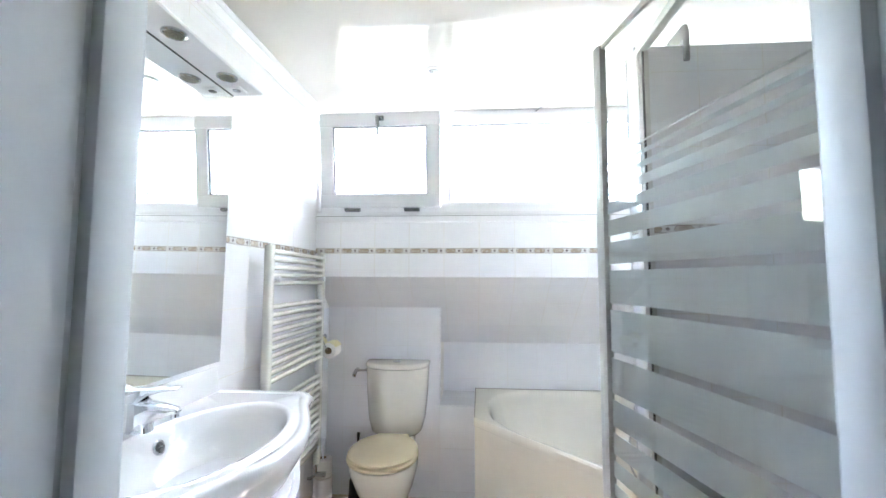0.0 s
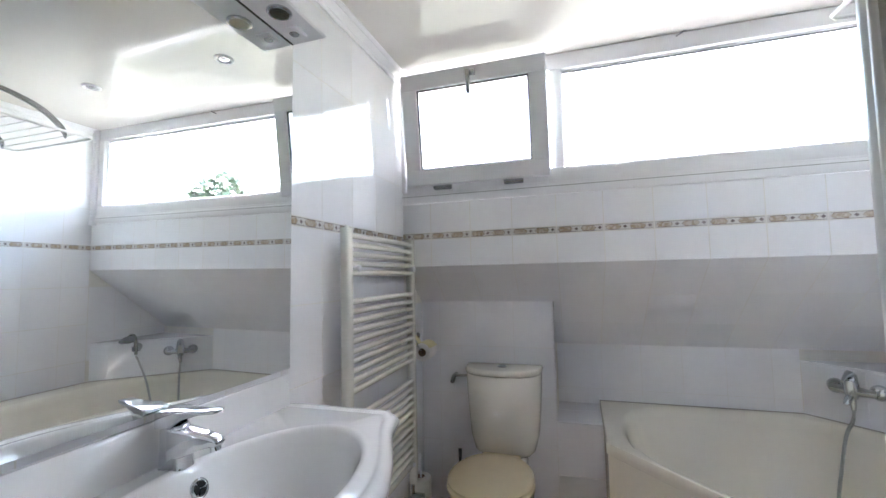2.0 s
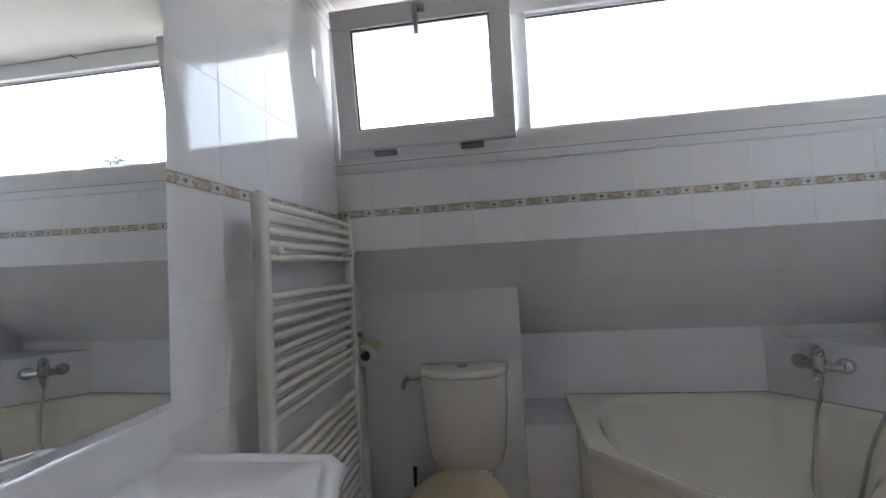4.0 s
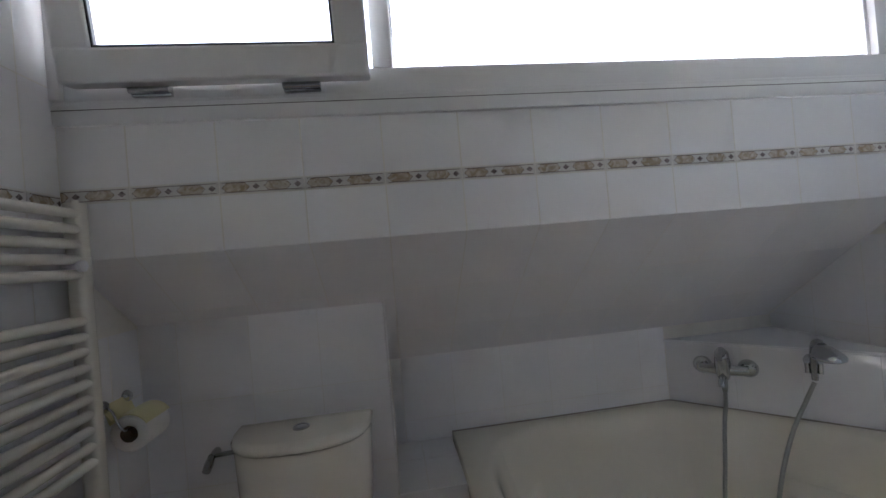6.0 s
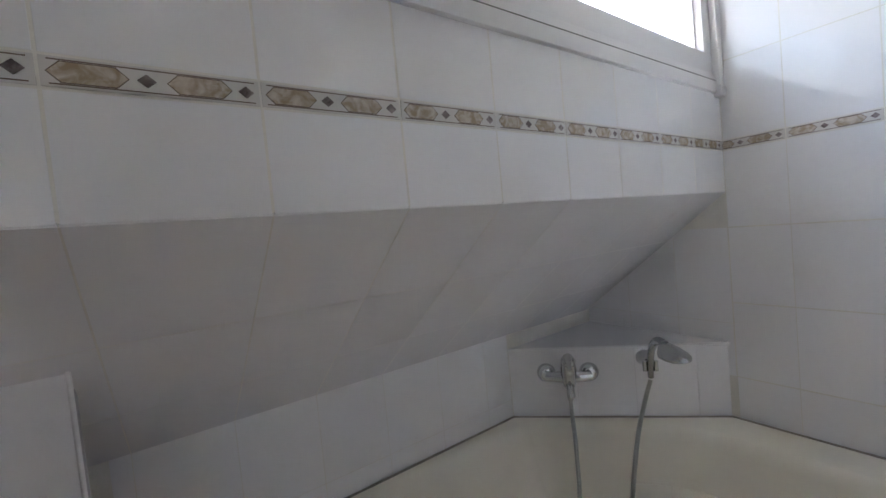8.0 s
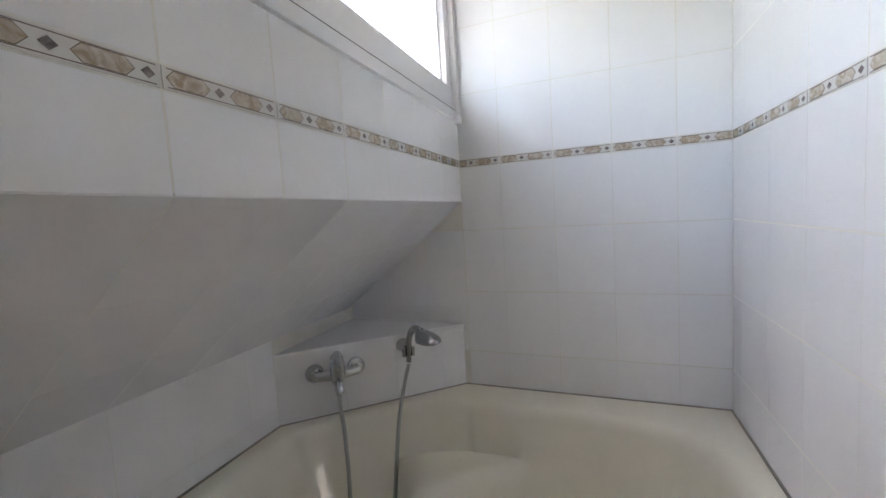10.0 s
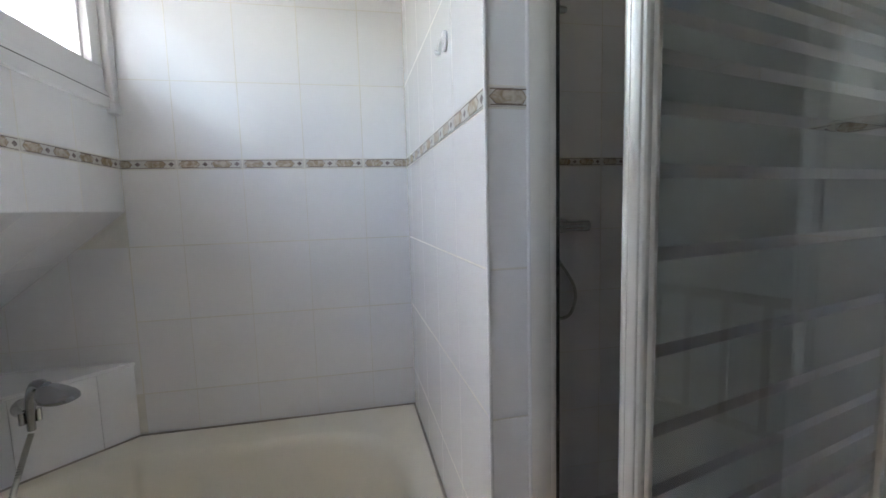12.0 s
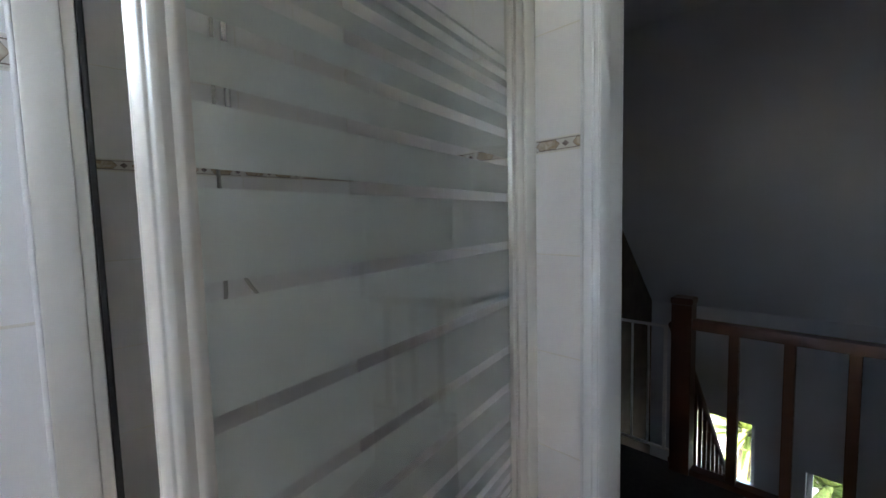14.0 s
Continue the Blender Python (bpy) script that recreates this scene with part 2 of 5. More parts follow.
def tube(bm, path, radius, seg=10, ribs=0.0):
    """A round bar along a path; radius may be a list. ribs: how far every second ring stands proud."""
    pts = [Vector(p) for p in path]
    rad = radius if isinstance(radius, (list, tuple)) else [radius] * len(pts)
    rings, up = [], None
    for i, p in enumerate(pts):
        d = (pts[min(i + 1, len(pts) - 1)] - pts[max(i - 1, 0)]).normalized()
        if up is None:
            up = d.orthogonal().normalized()
        up = (up - d * up.dot(d)).normalized()
        side = d.cross(up)
        r = rad[i] + (ribs if i % 2 else 0)
        rings.append([p + (up * math.cos(2 * math.pi * k / seg) + side * math.sin(2 * math.pi * k / seg)) * r for k in range(seg)])
    return loft(bm, rings)


def curve_pts(ctrl, n):
    """n points on a smooth curve through the control points."""
    c = [Vector(p) for p in ctrl]
    c = [c[0] * 2 - c[1]] + c + [c[-1] * 2 - c[-2]]
    out = []
    for i in range(n):
        u = i / (n - 1) * (len(c) - 3)
        k = min(int(u), len(c) - 4)
        t = u - k
        a, b, d, e = c[k:k + 4]
        out.append(0.5 * (2 * b + (d - a) * t + (2 * a - 5 * b + 4 * d - e) * t * t + (3 * b - a - 3 * d + e) * t ** 3))
    return out


def frame_m(o, u, v):
    """A matrix with its x along u, y along v, z along their cross product."""
    u, v = Vector(u).normalized(), Vector(v).normalized()
    w = u.cross(v)
    return Matrix(((u.x, v.x, w.x, o[0]), (u.y, v.y, w.y, o[1]), (u.z, v.z, w.z, o[2]), (0, 0, 0, 1)))


# ---- plan ----
XW, XE = -0.965, 1.42              # west wall with the mirror, east wall behind the tub
YN, YLOW, YPAN = 2.38, 2.95, 2.62  # window wall, low wall behind the tub, panel behind the toilet
YS, YS_OUT = 0.47, 0.33            # door wall, inside and landing side
ZC = 2.32                          # ceiling
ZSL, ZLOW = 1.34, 0.888            # top and foot of the sloping wall
BAND0, BAND1 = 1.475, 1.508        # the patterned border
NIBX, NIBY, NIBY2, NIBZ = 0.52, 1.453, 1.383, 2.10
DX0, DX1, DZ = -0.414, 0.345, 2.04  # door opening
SKEW_W, SKEW_E = 1.3, 1.7          # degrees by which the side walls run out of square
TW, TH = 0.202, 0.252              # tile pitch
SL = math.hypot(YLOW - YN, ZSL - ZLOW)
SDIR = Vector((0, YN - YLOW, ZSL - ZLOW)).normalized()


def structure(name, bm, mat, label, smooth=None):
    return tagged(part(name, bm, mat, None, label, smooth), kind="structure")


def with_holes(x0, x1, z0, z1, holes):
    """Rectangles that fill a wall round its openings."""
    xs = sorted({x0, x1, *(h[0] for h in holes), *(h[1] for h in holes)})
    zs = sorted({z0, z1, *(h[2] for h in holes), *(h[3] for h in holes)})
    for a, b in zip(xs, xs[1:]):
        for c, d in zip(zs, zs[1:]):
            if not any(h[0] <= (a + b) / 2 <= h[1] and h[2] <= (c + d) / 2 <= h[3] for h in holes):
                yield a, b, c, d


# ---- bathroom structure ----
G = 0.0009  # the grout lies this deep behind the tiles
wall_west = structure("wall_west", box(boxed(XW - 0.12, YS_OUT, 0, XW - G, YN + 0.12, ZC), XW - 0.12, YN + 0.12, 0, XW - G, 3.05, 1.25), GROUT, "white glazed tile wall with a patterned border, behind the mirror")
wall_east = structure("wall_east", box(boxed(XE + G, YS_OUT, 0, XE + 0.12, YN + 0.12, ZC), XE + G, YN + 0.12, 0, XE + 0.12, 3.05, 1.25), GROUT, "white glazed tile wall with a patterned border beside the tub")
wall_north = structure("wall_north", boxed(XW, YN + G, ZSL + 0.004, XE + 0.04, YN + 0.12, 1.655), GROUT, "white tiled strip of wall under the long window")
m_slope = frame_m((XW, YN, ZSL), (1, 0, 0), -SDIR)
wall_slope = structure("wall_slope", boxed(0, 0.002, 0.0 + G, XE - XW + 0.06, SL + 0.08, 0.1, m=m_slope), GROUT, "sloping tiled wall under the eaves, in shade")
wall_low = structure("wall_low", boxed(XW, YLOW + G, 0, XE + 0.06, YLOW + 0.1, ZLOW + 0.05), GROUT, "low white tiled wall behind the corner tub")
wall_panel = structure("wall_panel", boxed(XW, YPAN + G, 0, -0.222, YPAN + 0.07, 1.163), GROUT, "white tiled boxing behind the toilet cistern")
ledge = structure("ledge", boxed(-0.222, 2.602, 0, -0.004, YLOW, 0.556), GROUT, "low tiled ledge between toilet and corner tub")
nib_wall = structure("wall_partition", boxed(NIBX + G, NIBY2 + G, 0, XE, NIBY - G, NIBZ - G), GROUT, "tiled partition between tub and shower, short of the ceiling")
bm = bmesh.new()
for a, b, c, d in with_holes(XW - 0.04, XE + 0.02, 0, ZC, [(DX0 - 0.03, DX1 + 0.03, -1, DZ + 0.03)]):
    box(bm, a, YS_OUT, c, b, YS - G, d)
wall_south = structure("wall_south", bm, GROUT, "white tiled wall round the bathroom doorway")
bm = bmesh.new()
box(bm, XW - 0.05, YS_OUT, ZC, XE + 0.06, YN + 0.12, ZC + 0.1)
ceiling = structure("ceiling", bm, CEILING, "glossy cream lacquered ceiling that mirrors the window")
floor = structure("floor", boxed(XW - 0.05, YS_OUT, -0.12, XE + 0.06, YLOW, -0.004), GROUT, "beige tiled bathroom floor")
coving_bm = bmesh.new()
prof = [(0, 0), (0.048, 0), (0.048, 0.006), (0.036, 0.012), (0.03, 0.012), (0.012, 0.034), (0.012, 0.044), (0.006, 0.05), (0, 0.05)]
loft(coving_bm, [[(XW + a, y, ZC - b) for a, b in prof] for y in (YS, YN)])
coving_west = structure("trim", coving_bm, UPVC, "thin white coving between wall and ceiling")
coving_e = bmesh.new()
loft(coving_e, [[(XE - a * 0.7, y, ZC - b * 0.7) for a, b in prof] for y in (YS, YN)])
coving_east = structure("trim_east", coving_e, UPVC, "thin white coving between wall and ceiling")


# ---- long window: frame, tilted sash, fixed pane ----
window = thing("window_1", (0, 0, 0), "long white plastic window with one sash tilted open", "window", kind="structure")
WZ0, WZ1, WY = 1.71, ZC - 0.002, YN
WX0, WX1 = -0.915, XE - 0.012
MULL0, MULL1 = -0.195, -0.135
fr = bmesh.new()
box(fr, WX0, WY, WZ0, WX1, WY + 0.07, WZ0 + 0.07, 0.006)
box(fr, WX0, WY, WZ1 - 0.075, WX1, WY + 0.07, WZ1, 0.006)
box(fr, WX0, WY + 0.001, WZ0 + 0.07, WX0 + 0.055, WY + 0.07, WZ1 - 0.075, 0.004)
box(fr, WX1 - 0.055, WY + 0.001, WZ0 + 0.07, WX1, WY + 0.07, WZ1 - 0.075, 0.004)
box(fr, MULL0 + 0.005, WY + 0.001, WZ0 + 0.07, MULL1, WY + 0.07, WZ1 - 0.075, 0.004)
part("window_frame", fr, UPVC, window, smooth=40)
part("window_pane", boxed(MULL1, WY + 0.036, WZ0 + 0.068, WX1 - 0.053, WY + 0.052, WZ1 - 0.073), GLASS, window).visible_shadow = False
bead = bmesh.new()
for a, b, c, d in ((MULL1, WX1 - 0.055, WZ0 + 0.07, WZ0 + 0.078), (MULL1, WX1 - 0.055, WZ1 - 0.083, WZ1 - 0.075)):
    box(bead, a, WY + 0.022, c, b, WY + 0.036, d)
box(bead, MULL1, WY + 0.022, WZ0 + 0.078, MULL1 + 0.006, WY + 0.036, WZ1 - 0.083)
box(bead, WX1 - 0.068, WY + 0.022, WZ0 + 0.078, WX1 - 0.055, WY + 0.036, WZ1 - 0.083)
part("glazing_bead", bead, UPVC, window)
# rubber seals along the foot and head of the fixed pane
seal = bmesh.new()
for a, b, c, d in ((MULL1, WX1 - 0.05, WZ0 + 0.078, WZ0 + 0.081), (MULL1, WX1 - 0.05, WZ1 - 0.087, WZ1 - 0.083)):
    box(seal, a, WY + 0.026, c, b, WY + 0.038, d)
part("black_strip", seal, BLACK, window)
sill = bmesh.new()
box(sill, XW + 0.002, YN - 0.009, 1.657, XE + 0.024, YN + 0.02, WZ0 - 0.004, 0.003)
box(sill, XW + 0.002, YN - 0.003, WZ0 - 0.004, XE - 0.012, YN + 0.02, WZ0 + 0.006, 0.002)
box(sill, XE - 0.012, YN - 0.018, WZ0 - 0.03, XE + 0.024, YN + 0.02, ZC - 0.004, 0.004)
box(sill, XW + 0.025, YN - 0.014, WZ0 + 0.007, XW + 0.052, YN + 0.05, ZC - 0.004, 0.004)
box(sill, XE - 0.016, YN - 0.022, 1.645, XE + 0.024, YN + 0.02, WZ0 - 0.032, 0.003)
part("window_sill", sill, UPVC, window, smooth=40)
# a dark strip on the sill's face stands for the shadow gap
gap_bm = boxed(XW + 0.02, YN - 0.0098, 1.692, XE - 0.02, YN - 0.002, 1.6938)
part("shadow_gap", gap_bm, GAP_SHADE, window, "thin dark strip drawing the shadow line along the sill")

# the sash leans into the room about its foot
sash = part("sash", bmesh.new(), UPVC, window, "white hopper sash tilted inwards")
SX0, SX1, SH = -0.886, MULL0 - 0.002, 0.535
bm = bmesh.new()
P = 0.078
box(bm, SX0, -0.055, 0, SX1, 0, P, 0.007)
box(bm, SX0, -0.055, SH - P, SX1, 0, SH, 0.007)
box(bm, SX0, -0.054, P - 0.004, SX0 + P, -0.001, SH - P + 0.004, 0.005)
box(bm, SX1 - P, -0.054, P - 0.004, SX1, -0.001, SH - P + 0.004, 0.005)
bm.to_mesh(sash.data)
bm.free()
m_sash = pose(0, YN - 0.004, 1.742, 8.5)
sash.matrix_basis = m_sash
ob = part("pane", boxed(SX0 + P - 0.006, -0.035, P - 0.006, SX1 - P + 0.006, -0.02, SH - P + 0.006), GLASS, sash)
ob.visible_shadow = False
bm = bmesh.new()
for a, b, c, d in ((SX0 + P, SX1 - P, P, P + 0.006), (SX0 + P, SX1 - P, SH - P - 0.006, SH - P), (SX0 + P, SX0 + P + 0.006, P + 0.006, SH - P - 0.006), (SX1 - P - 0.006, SX1 - P, P + 0.006, SH - P - 0.006)):
    box(bm, a, -0.046, c, b, -0.034, d)
part("seal", bm, BLACK, sash)
cx = (SX0 + SX1) / 2
bm = boxed(cx - 0.012, -0.066, SH - 0.05, cx + 0.03, -0.055, SH - 0.022, 0.003)
box(bm, cx - 0.008, -0.085, SH - 0.042, cx + 0.008, -0.06, SH - 0.026, 0.003)
box(bm, cx - 0.011, -0.098, SH - 0.14, cx + 0.009, -0.084, SH - 0.028, 0.005)
part("handle", bm, STEEL, sash, "grey metal lever handle", 40)
for hx in (SX0 + 0.17, SX1 - 0.17):
    bm = bmesh.new()
    tube(bm, [(hx - 0.045, YN - 0.018, 1.732), (hx + 0.045, YN - 0.018, 1.732)], 0.008)
    box(bm, hx - 0.045, YN - 0.012, 1.72, hx + 0.045, YN, 1.745, 0.002)
    part("hinge", bm, STEEL, window, "grey metal hinge", 40)


bm = bmesh.new()
tube(bm, curve_pts([(0.345, YN - 0.004, 2.300), (0.36, YN - 0.012, 2.306), (0.375, YN - 0.010, 2.316), (0.385, YN - 0.004, 2.318)], 10), 0.003, 8)
part("catch", bm, STEEL, window, "small dark catch at the window head")

# ---- bathroom door frame and leaf ----
lining = thing("door_frame", (0, 0, 0), "white lacquered door lining with a rebate and moulded architrave", "door frame", kind="structure")
for sgn, x in ((-1, DX0), (1, DX1)):
    bm = bmesh.new()
    a, b = sorted((x, x + sgn * 0.03))
    box(bm, a, 0.424, 0, b, YS + 0.008, DZ, 0.003)
    a, b = sorted((x + sgn * 0.014, x + sgn * 0.03))
    box(bm, a, YS_OUT - 0.008, 0, b, 0.4245, DZ, 0.002)
    part("jamb", bm, LACQUER, lining, smooth=40)
    bm = bmesh.new()
    steps = [(0, 0), (0, 0.012), (0.008, 0.016), (0.012, 0.016), (0.016, 0.011), (0.02, 0.016), (0.046, 0.018), (0.056, 0.012), (0.062, 0.012), (0.068, 0.006), (0.07, 0)]
    loft(bm, [[(x + sgn * (0.003 + u * 0.66), YS + 0.001 + w, z) for u, w in steps] for z in (0, DZ + 0.07)])
    loft(bm, [[(x + sgn * (0.016 + u), YS_OUT - 0.001 - w, z) for u, w in steps] for z in (0, DZ + 0.07)])
    part("architrave", bm, LACQUER, lining)
bm = boxed(DX0 - 0.03, YS_OUT - 0.008, DZ, DX1 + 0.03, YS + 0.008, DZ + 0.03, 0.003)
box(bm, DX0 - 0.049, YS + 0.001, DZ + 0.004, DX1 + 0.049, YS + 0.017, DZ + 0.074, 0.004)
part("head", bm, LACQUER, lining)
leaf = thing("door_1", (DX0 - 0.012, 0.4295, 0), "white lacquered door standing open onto the landing", "door", kind="structure")
bm = boxed(-0.04, -0.735, 0.008, 0, -0.012, DZ - 0.006, 0.003)
part("door_leaf", bm, LACQUER, leaf)
for z in (0.25, 1.0, 1.8):
    bm = bmesh.new()
    tube(bm, [(0.004, -0.004, z - 0.035), (0.004, -0.004, z + 0.035)], 0.0065)
    part("hinge", bm, STEEL, leaf)
bm = bmesh.new()
tube(bm, [(0, -0.67, 1.02), (0.045, -0.67, 1.02), (0.05, -0.66, 1.02), (0.05, -0.56, 1.02)], 0.009)
box(bm, 0, -0.69, 0.92, 0.006, -0.65, 1.1, 0.002)
part("door_handle", bm, CHROME, leaf, smooth=40)


# ---- mirror and lamp pelmet ----
mirror = thing("wall_mirror", (0, 0, 0), "large frameless wall mirror above the washbasin", "mirror", m=pose(XW + 0.004, 1.03, 1.0275, 0, 0.5, -0.7))
part("mirror_glass", boxed(0.001, -0.468, 0.0, 0.015, 0.467, 0.9975), MIRROR, mirror)
pelmet = thing("lamp_pelmet", (XW, 1.03, 2.026), "white lamp pelmet with recessed spots above the mirror", "light fitting")
bm = bmesh.new()
loft(bm, [[(a, y, b) for a, b in ((0.001, 0), (0.147, 0), (0.153, 0.004), (0.153, 0.038), (0.141, 0.05), (0.001, 0.05))] for y in (-0.468, 0.468)])
part("pelmet_board", bm, UPVC, pelmet)
for y in (-0.44, -0.19, 0.065, 0.32):
    bm = bmesh.new()
    lathe(bm, [(0.034, 0.0), (0.034, -0.004), (0.029, -0.007), (0.026, -0.005), (0.024, 0.006), (0.0, 0.008)], 24, Matrix.Translation((0.1, y, 0)))
    sp = part("spot_ring", bm, CHROME, pelmet, "nickel ring of a recessed spot", 40)
    bm = bmesh.new()
    lathe(bm, [(0.026, -0.0055), (0.020, -0.002), (0.012, -0.001), (0.006, -0.005), (0.0, -0.006)], 20, Matrix.Translation((0.1, y, 0)))
    part("bulb", bm, REFLECTOR, sp, smooth=60)
bm = boxed(0.053, 0.385, -0.006, 0.106, 0.44, 0.002, 0.004)
sw = part("switch_plate", bm, UPVC, pelmet, "square white switch under the pelmet")
bm = lathe(bmesh.new(), [(0.0, -0.0075), (0.013, -0.0075), (0.015, -0.0055), (0.0, -0.005)], 18, Matrix.Translation((0.0795, 0.4125, 0)))
part("switch_rocker", bm, STEEL, sw)
part("edge_strip", boxed(0.0152, -0.468, 0.9965, 0.0185, 0.467, 0.9982), BLACK, mirror, "dark worn edge along the top of the glass")


# ---- ceiling spots ----
def ceiling_spot():
    t = thing("ceiling_spot", (-0.2, 1.917, ZC), "round white-rimmed recessed ceiling spot, switched off", "ceiling light", "ceiling spots")
    bm = bmesh.new()
    lathe(bm, [(0.043, 0.0), (0.043, -0.004), (0.037, -0.008), (0.03, -0.006), (0.027, 0.0)], 28)
    part("ring", bm, UPVC, t, smooth=40)
    bm = bmesh.new()
    lathe(bm, [(0.026, -0.001), (0.022, -0.005), (0.014, -0.003), (0.006, -0.007), (0.0, -0.007)], 24)
    part("bulb", bm, STEEL, t, smooth=50)
    return t


spot = ceiling_spot()
for p in ((0.709, 1.909),):
    copy_thing(spot, Matrix.Translation((*p, ZC)))


# ---- washbasin on its cabinet ----
def basin_front(y):
    """How far the washbasin's front edge stands from the wall."""
    u = abs(y - 1.07) / 0.455
    return 0.375 + 0.135 * (0.5 + 0.5 * math.cos(min(1.0, u / 0.93) * math.pi)) ** 0.75


vanity = thing("vanity_cabinet", (XW, 1.07, 0), "white vanity cabinet under the washbasin", "cabinet")
bm = bmesh.new()
pts = [(0.004, -0.44)] + [(basin_front(1.07 + y) - 0.05, y) for y in np.linspace(-0.43, 0.43, 19)] + [(0.004, 0.44)]
prism(bm, pts, 0.09, 0.755, 0.004)
part("body", bm, LACQUER, vanity, smooth=30)
for s in (-1, 1):
    bm = bmesh.new()
    ys = np.linspace(0.006 * s, 0.40 * s, 9)
    pts = [(basin_front(1.07 + y) - 0.048, y) for y in ys] + [(basin_front(1.07 + y) - 0.03, y) for y in ys[::-1]]
    prism(bm, pts, 0.12, 0.745, 0.003)
    d = part("door", bm, LACQUER, vanity, smooth=30)
    bm = bmesh.new()
    y = 0.06 * s
    tube(bm, [(basin_front(1.07 + y) - 0.03, y, 0.66), (basin_front(1.07 + y) - 0.01, y, 0.66)], [0.006, 0.013])
    part("knob", bm, CHROME, d, "small chrome knob", 40)
bm = boxed(0.01, -0.41, 0, 0.30, 0.41, 0.09, 0.002)
part("plinth", bm, LACQUER, vanity)

basin = thing("washbasin", (XW, 1.07, 0.92), "white ceramic washbasin with an oval bowl and curved front", "washbasin")
NB = 72
CX, RX, RY = 0.258, 0.176, 0.292


def outline(grow, z):
    """The washbasin's outer edge, drawn in by -grow, as points at even angles about the bowl."""
    out = []
    for i in range(NB):
        a = 2 * math.pi * i / NB
        d = Vector((math.cos(a), math.sin(a)))
        lo, hi = 0.0, 0.8
        for _ in range(26):
            mid = (lo + hi) / 2
            x, y = CX + d.x * mid, d.y * mid
            inside = 0.002 <= x and abs(y) <= 0.462 + grow and x <= basin_front(1.07 + y) + grow
            lo, hi = (mid, hi) if inside else (lo, mid)
        out.append((CX + d.x * lo, d.y * lo, z))
    return out


def oval(k, z, dx=0.0):
    return [(CX + dx + RX * k * math.cos(2 * math.pi * i / NB), RY * k * math.sin(2 * math.pi * i / NB), z) for i in range(NB)]


bm = bmesh.new()
loft(bm, [outline(-0.05, -0.12), outline(-0.02, -0.07), outline(-0.004, -0.04), outline(0.0, -0.02), outline(-0.004, -0.006), outline(-0.014, 0.0), outline(-0.030, 0.0), outline(-0.034, -0.0035), outline(-0.042, -0.0035), outline(-0.046, -0.0008),
          oval(1.10, 0.0), oval(1.06, 0.003), oval(1.01, 0.001), oval(0.985, -0.006), oval(0.93, -0.03), oval(0.84, -0.075), oval(0.68, -0.115), oval(0.42, -0.14), oval(0.16, -0.146)])
part("basin_body", bm, CERAMIC, basin, smooth=55)
bm = bmesh.new()
loft(bm, [[(a, y, b) for a, b in ((0.001, -0.03), (0.024, -0.03), (0.024, 0.0), (0.019, 0.012), (0.015, 0.082), (0.011, 0.088), (0.001, 0.088))] for y in (-0.458, 0.43)])
part("upstand", bm, CERAMIC, basin, smooth=50)
m_of = frame_m((CX - RX * 0.895 + 0.001, 0.045, -0.046), (0, 1, 0), (-0.35, 0, 1))
bm = bmesh.new()
lathe(bm, [(0.0, -0.003), (0.0205, -0.003), (0.0205, 0.003), (0.016, 0.005), (0.014, 0.003)], 24, m_of)
ring = part("overflow_ring", bm, CHROME, basin, smooth=40)
bm = bmesh.new()
for k in range(3):
    a = k * 2 * math.pi / 3
    for q in range(4):
        b0, b1 = a + 0.12 + q * 0.45, a + 0.12 + (q + 1) * 0.45
        vs = [bm.verts.new(m_of @ Vector((r * math.cos(g), r * math.sin(g), 0.0048))) for r, g in ((0.0025, b0), (0.0138, b0), (0.0138, b1), (0.0025, b1))]
        bm.faces.new(vs)
part("overflow_slots", bm, BLACK, ring)
bm = bmesh.new()
lathe(bm, [(0.0, -0.150), (0.022, -0.150), (0.022, -0.142), (0.014, -0.140), (0.0, -0.138)], 24, Matrix.Translation((CX, 0, 0)))
part("waste", bm, CHROME, basin, smooth=40)

tap = thing("basin_tap", (0, 0, 0), "chrome single-lever basin tap with flat handle", "tap", m=pose(XW + 0.057, 1.099, 0.921, 0, 0, 8))


def rounded_rect(cx, cy, hx, hy, r, n=5):
    out = []
    for sx, sy, a0 in ((1, 1, 0), (-1, 1, 90), (-1, -1, 180), (1, -1, 270)):
        for i in range(n):
            a = radians(a0 + 90 * i / (n - 1))
            out.append((cx + sx * (hx - r) + r * math.cos(a), cy + sy * (hy - r) + r * math.sin(a)))
    return out


bm = bmesh.new()
loft(bm, [[(x, y, z) for x, y in rounded_rect(c, 0, h, w, 0.018)] for z, c, h, w in ((0, 0.002, 0.031, 0.0245), (0.003, 0.002, 0.0305, 0.024), (0.025, 0.001, 0.0285, 0.0235), (0.05, 0.0, 0.0265, 0.0235), (0.07, -0.002, 0.0255, 0.0235), (0.080, -0.002, 0.0255, 0.0235), (0.083, -0.002, 0.023, 0.021))])
part("body", bm, TAP_CHROME, tap, smooth=40)
bm = bmesh.new()
loft(bm, [[Vector((x, 0, z)) + Vector((0, b, a)) for a, b in rounded_rect(0, 0, h, w, 0.006)] for x, z, h, w in ((0.0, 0.048, 0.032, 0.0245), (0.03, 0.050, 0.026, 0.022), (0.055, 0.053, 0.0185, 0.019), (0.085, 0.054, 0.0105, 0.0155), (0.097, 0.052, 0.008, 0.014), (0.101, 0.051, 0.005, 0.012))])
spout = part("spout", bm, TAP_CHROME, tap, smooth=40)
bm = bmesh.new()
tube(bm, [(0.087, 0, 0.050), (0.091, 0, 0.035)], 0.0105, 14)
part("aerator", bm, TAP_CHROME, spout, smooth=40)
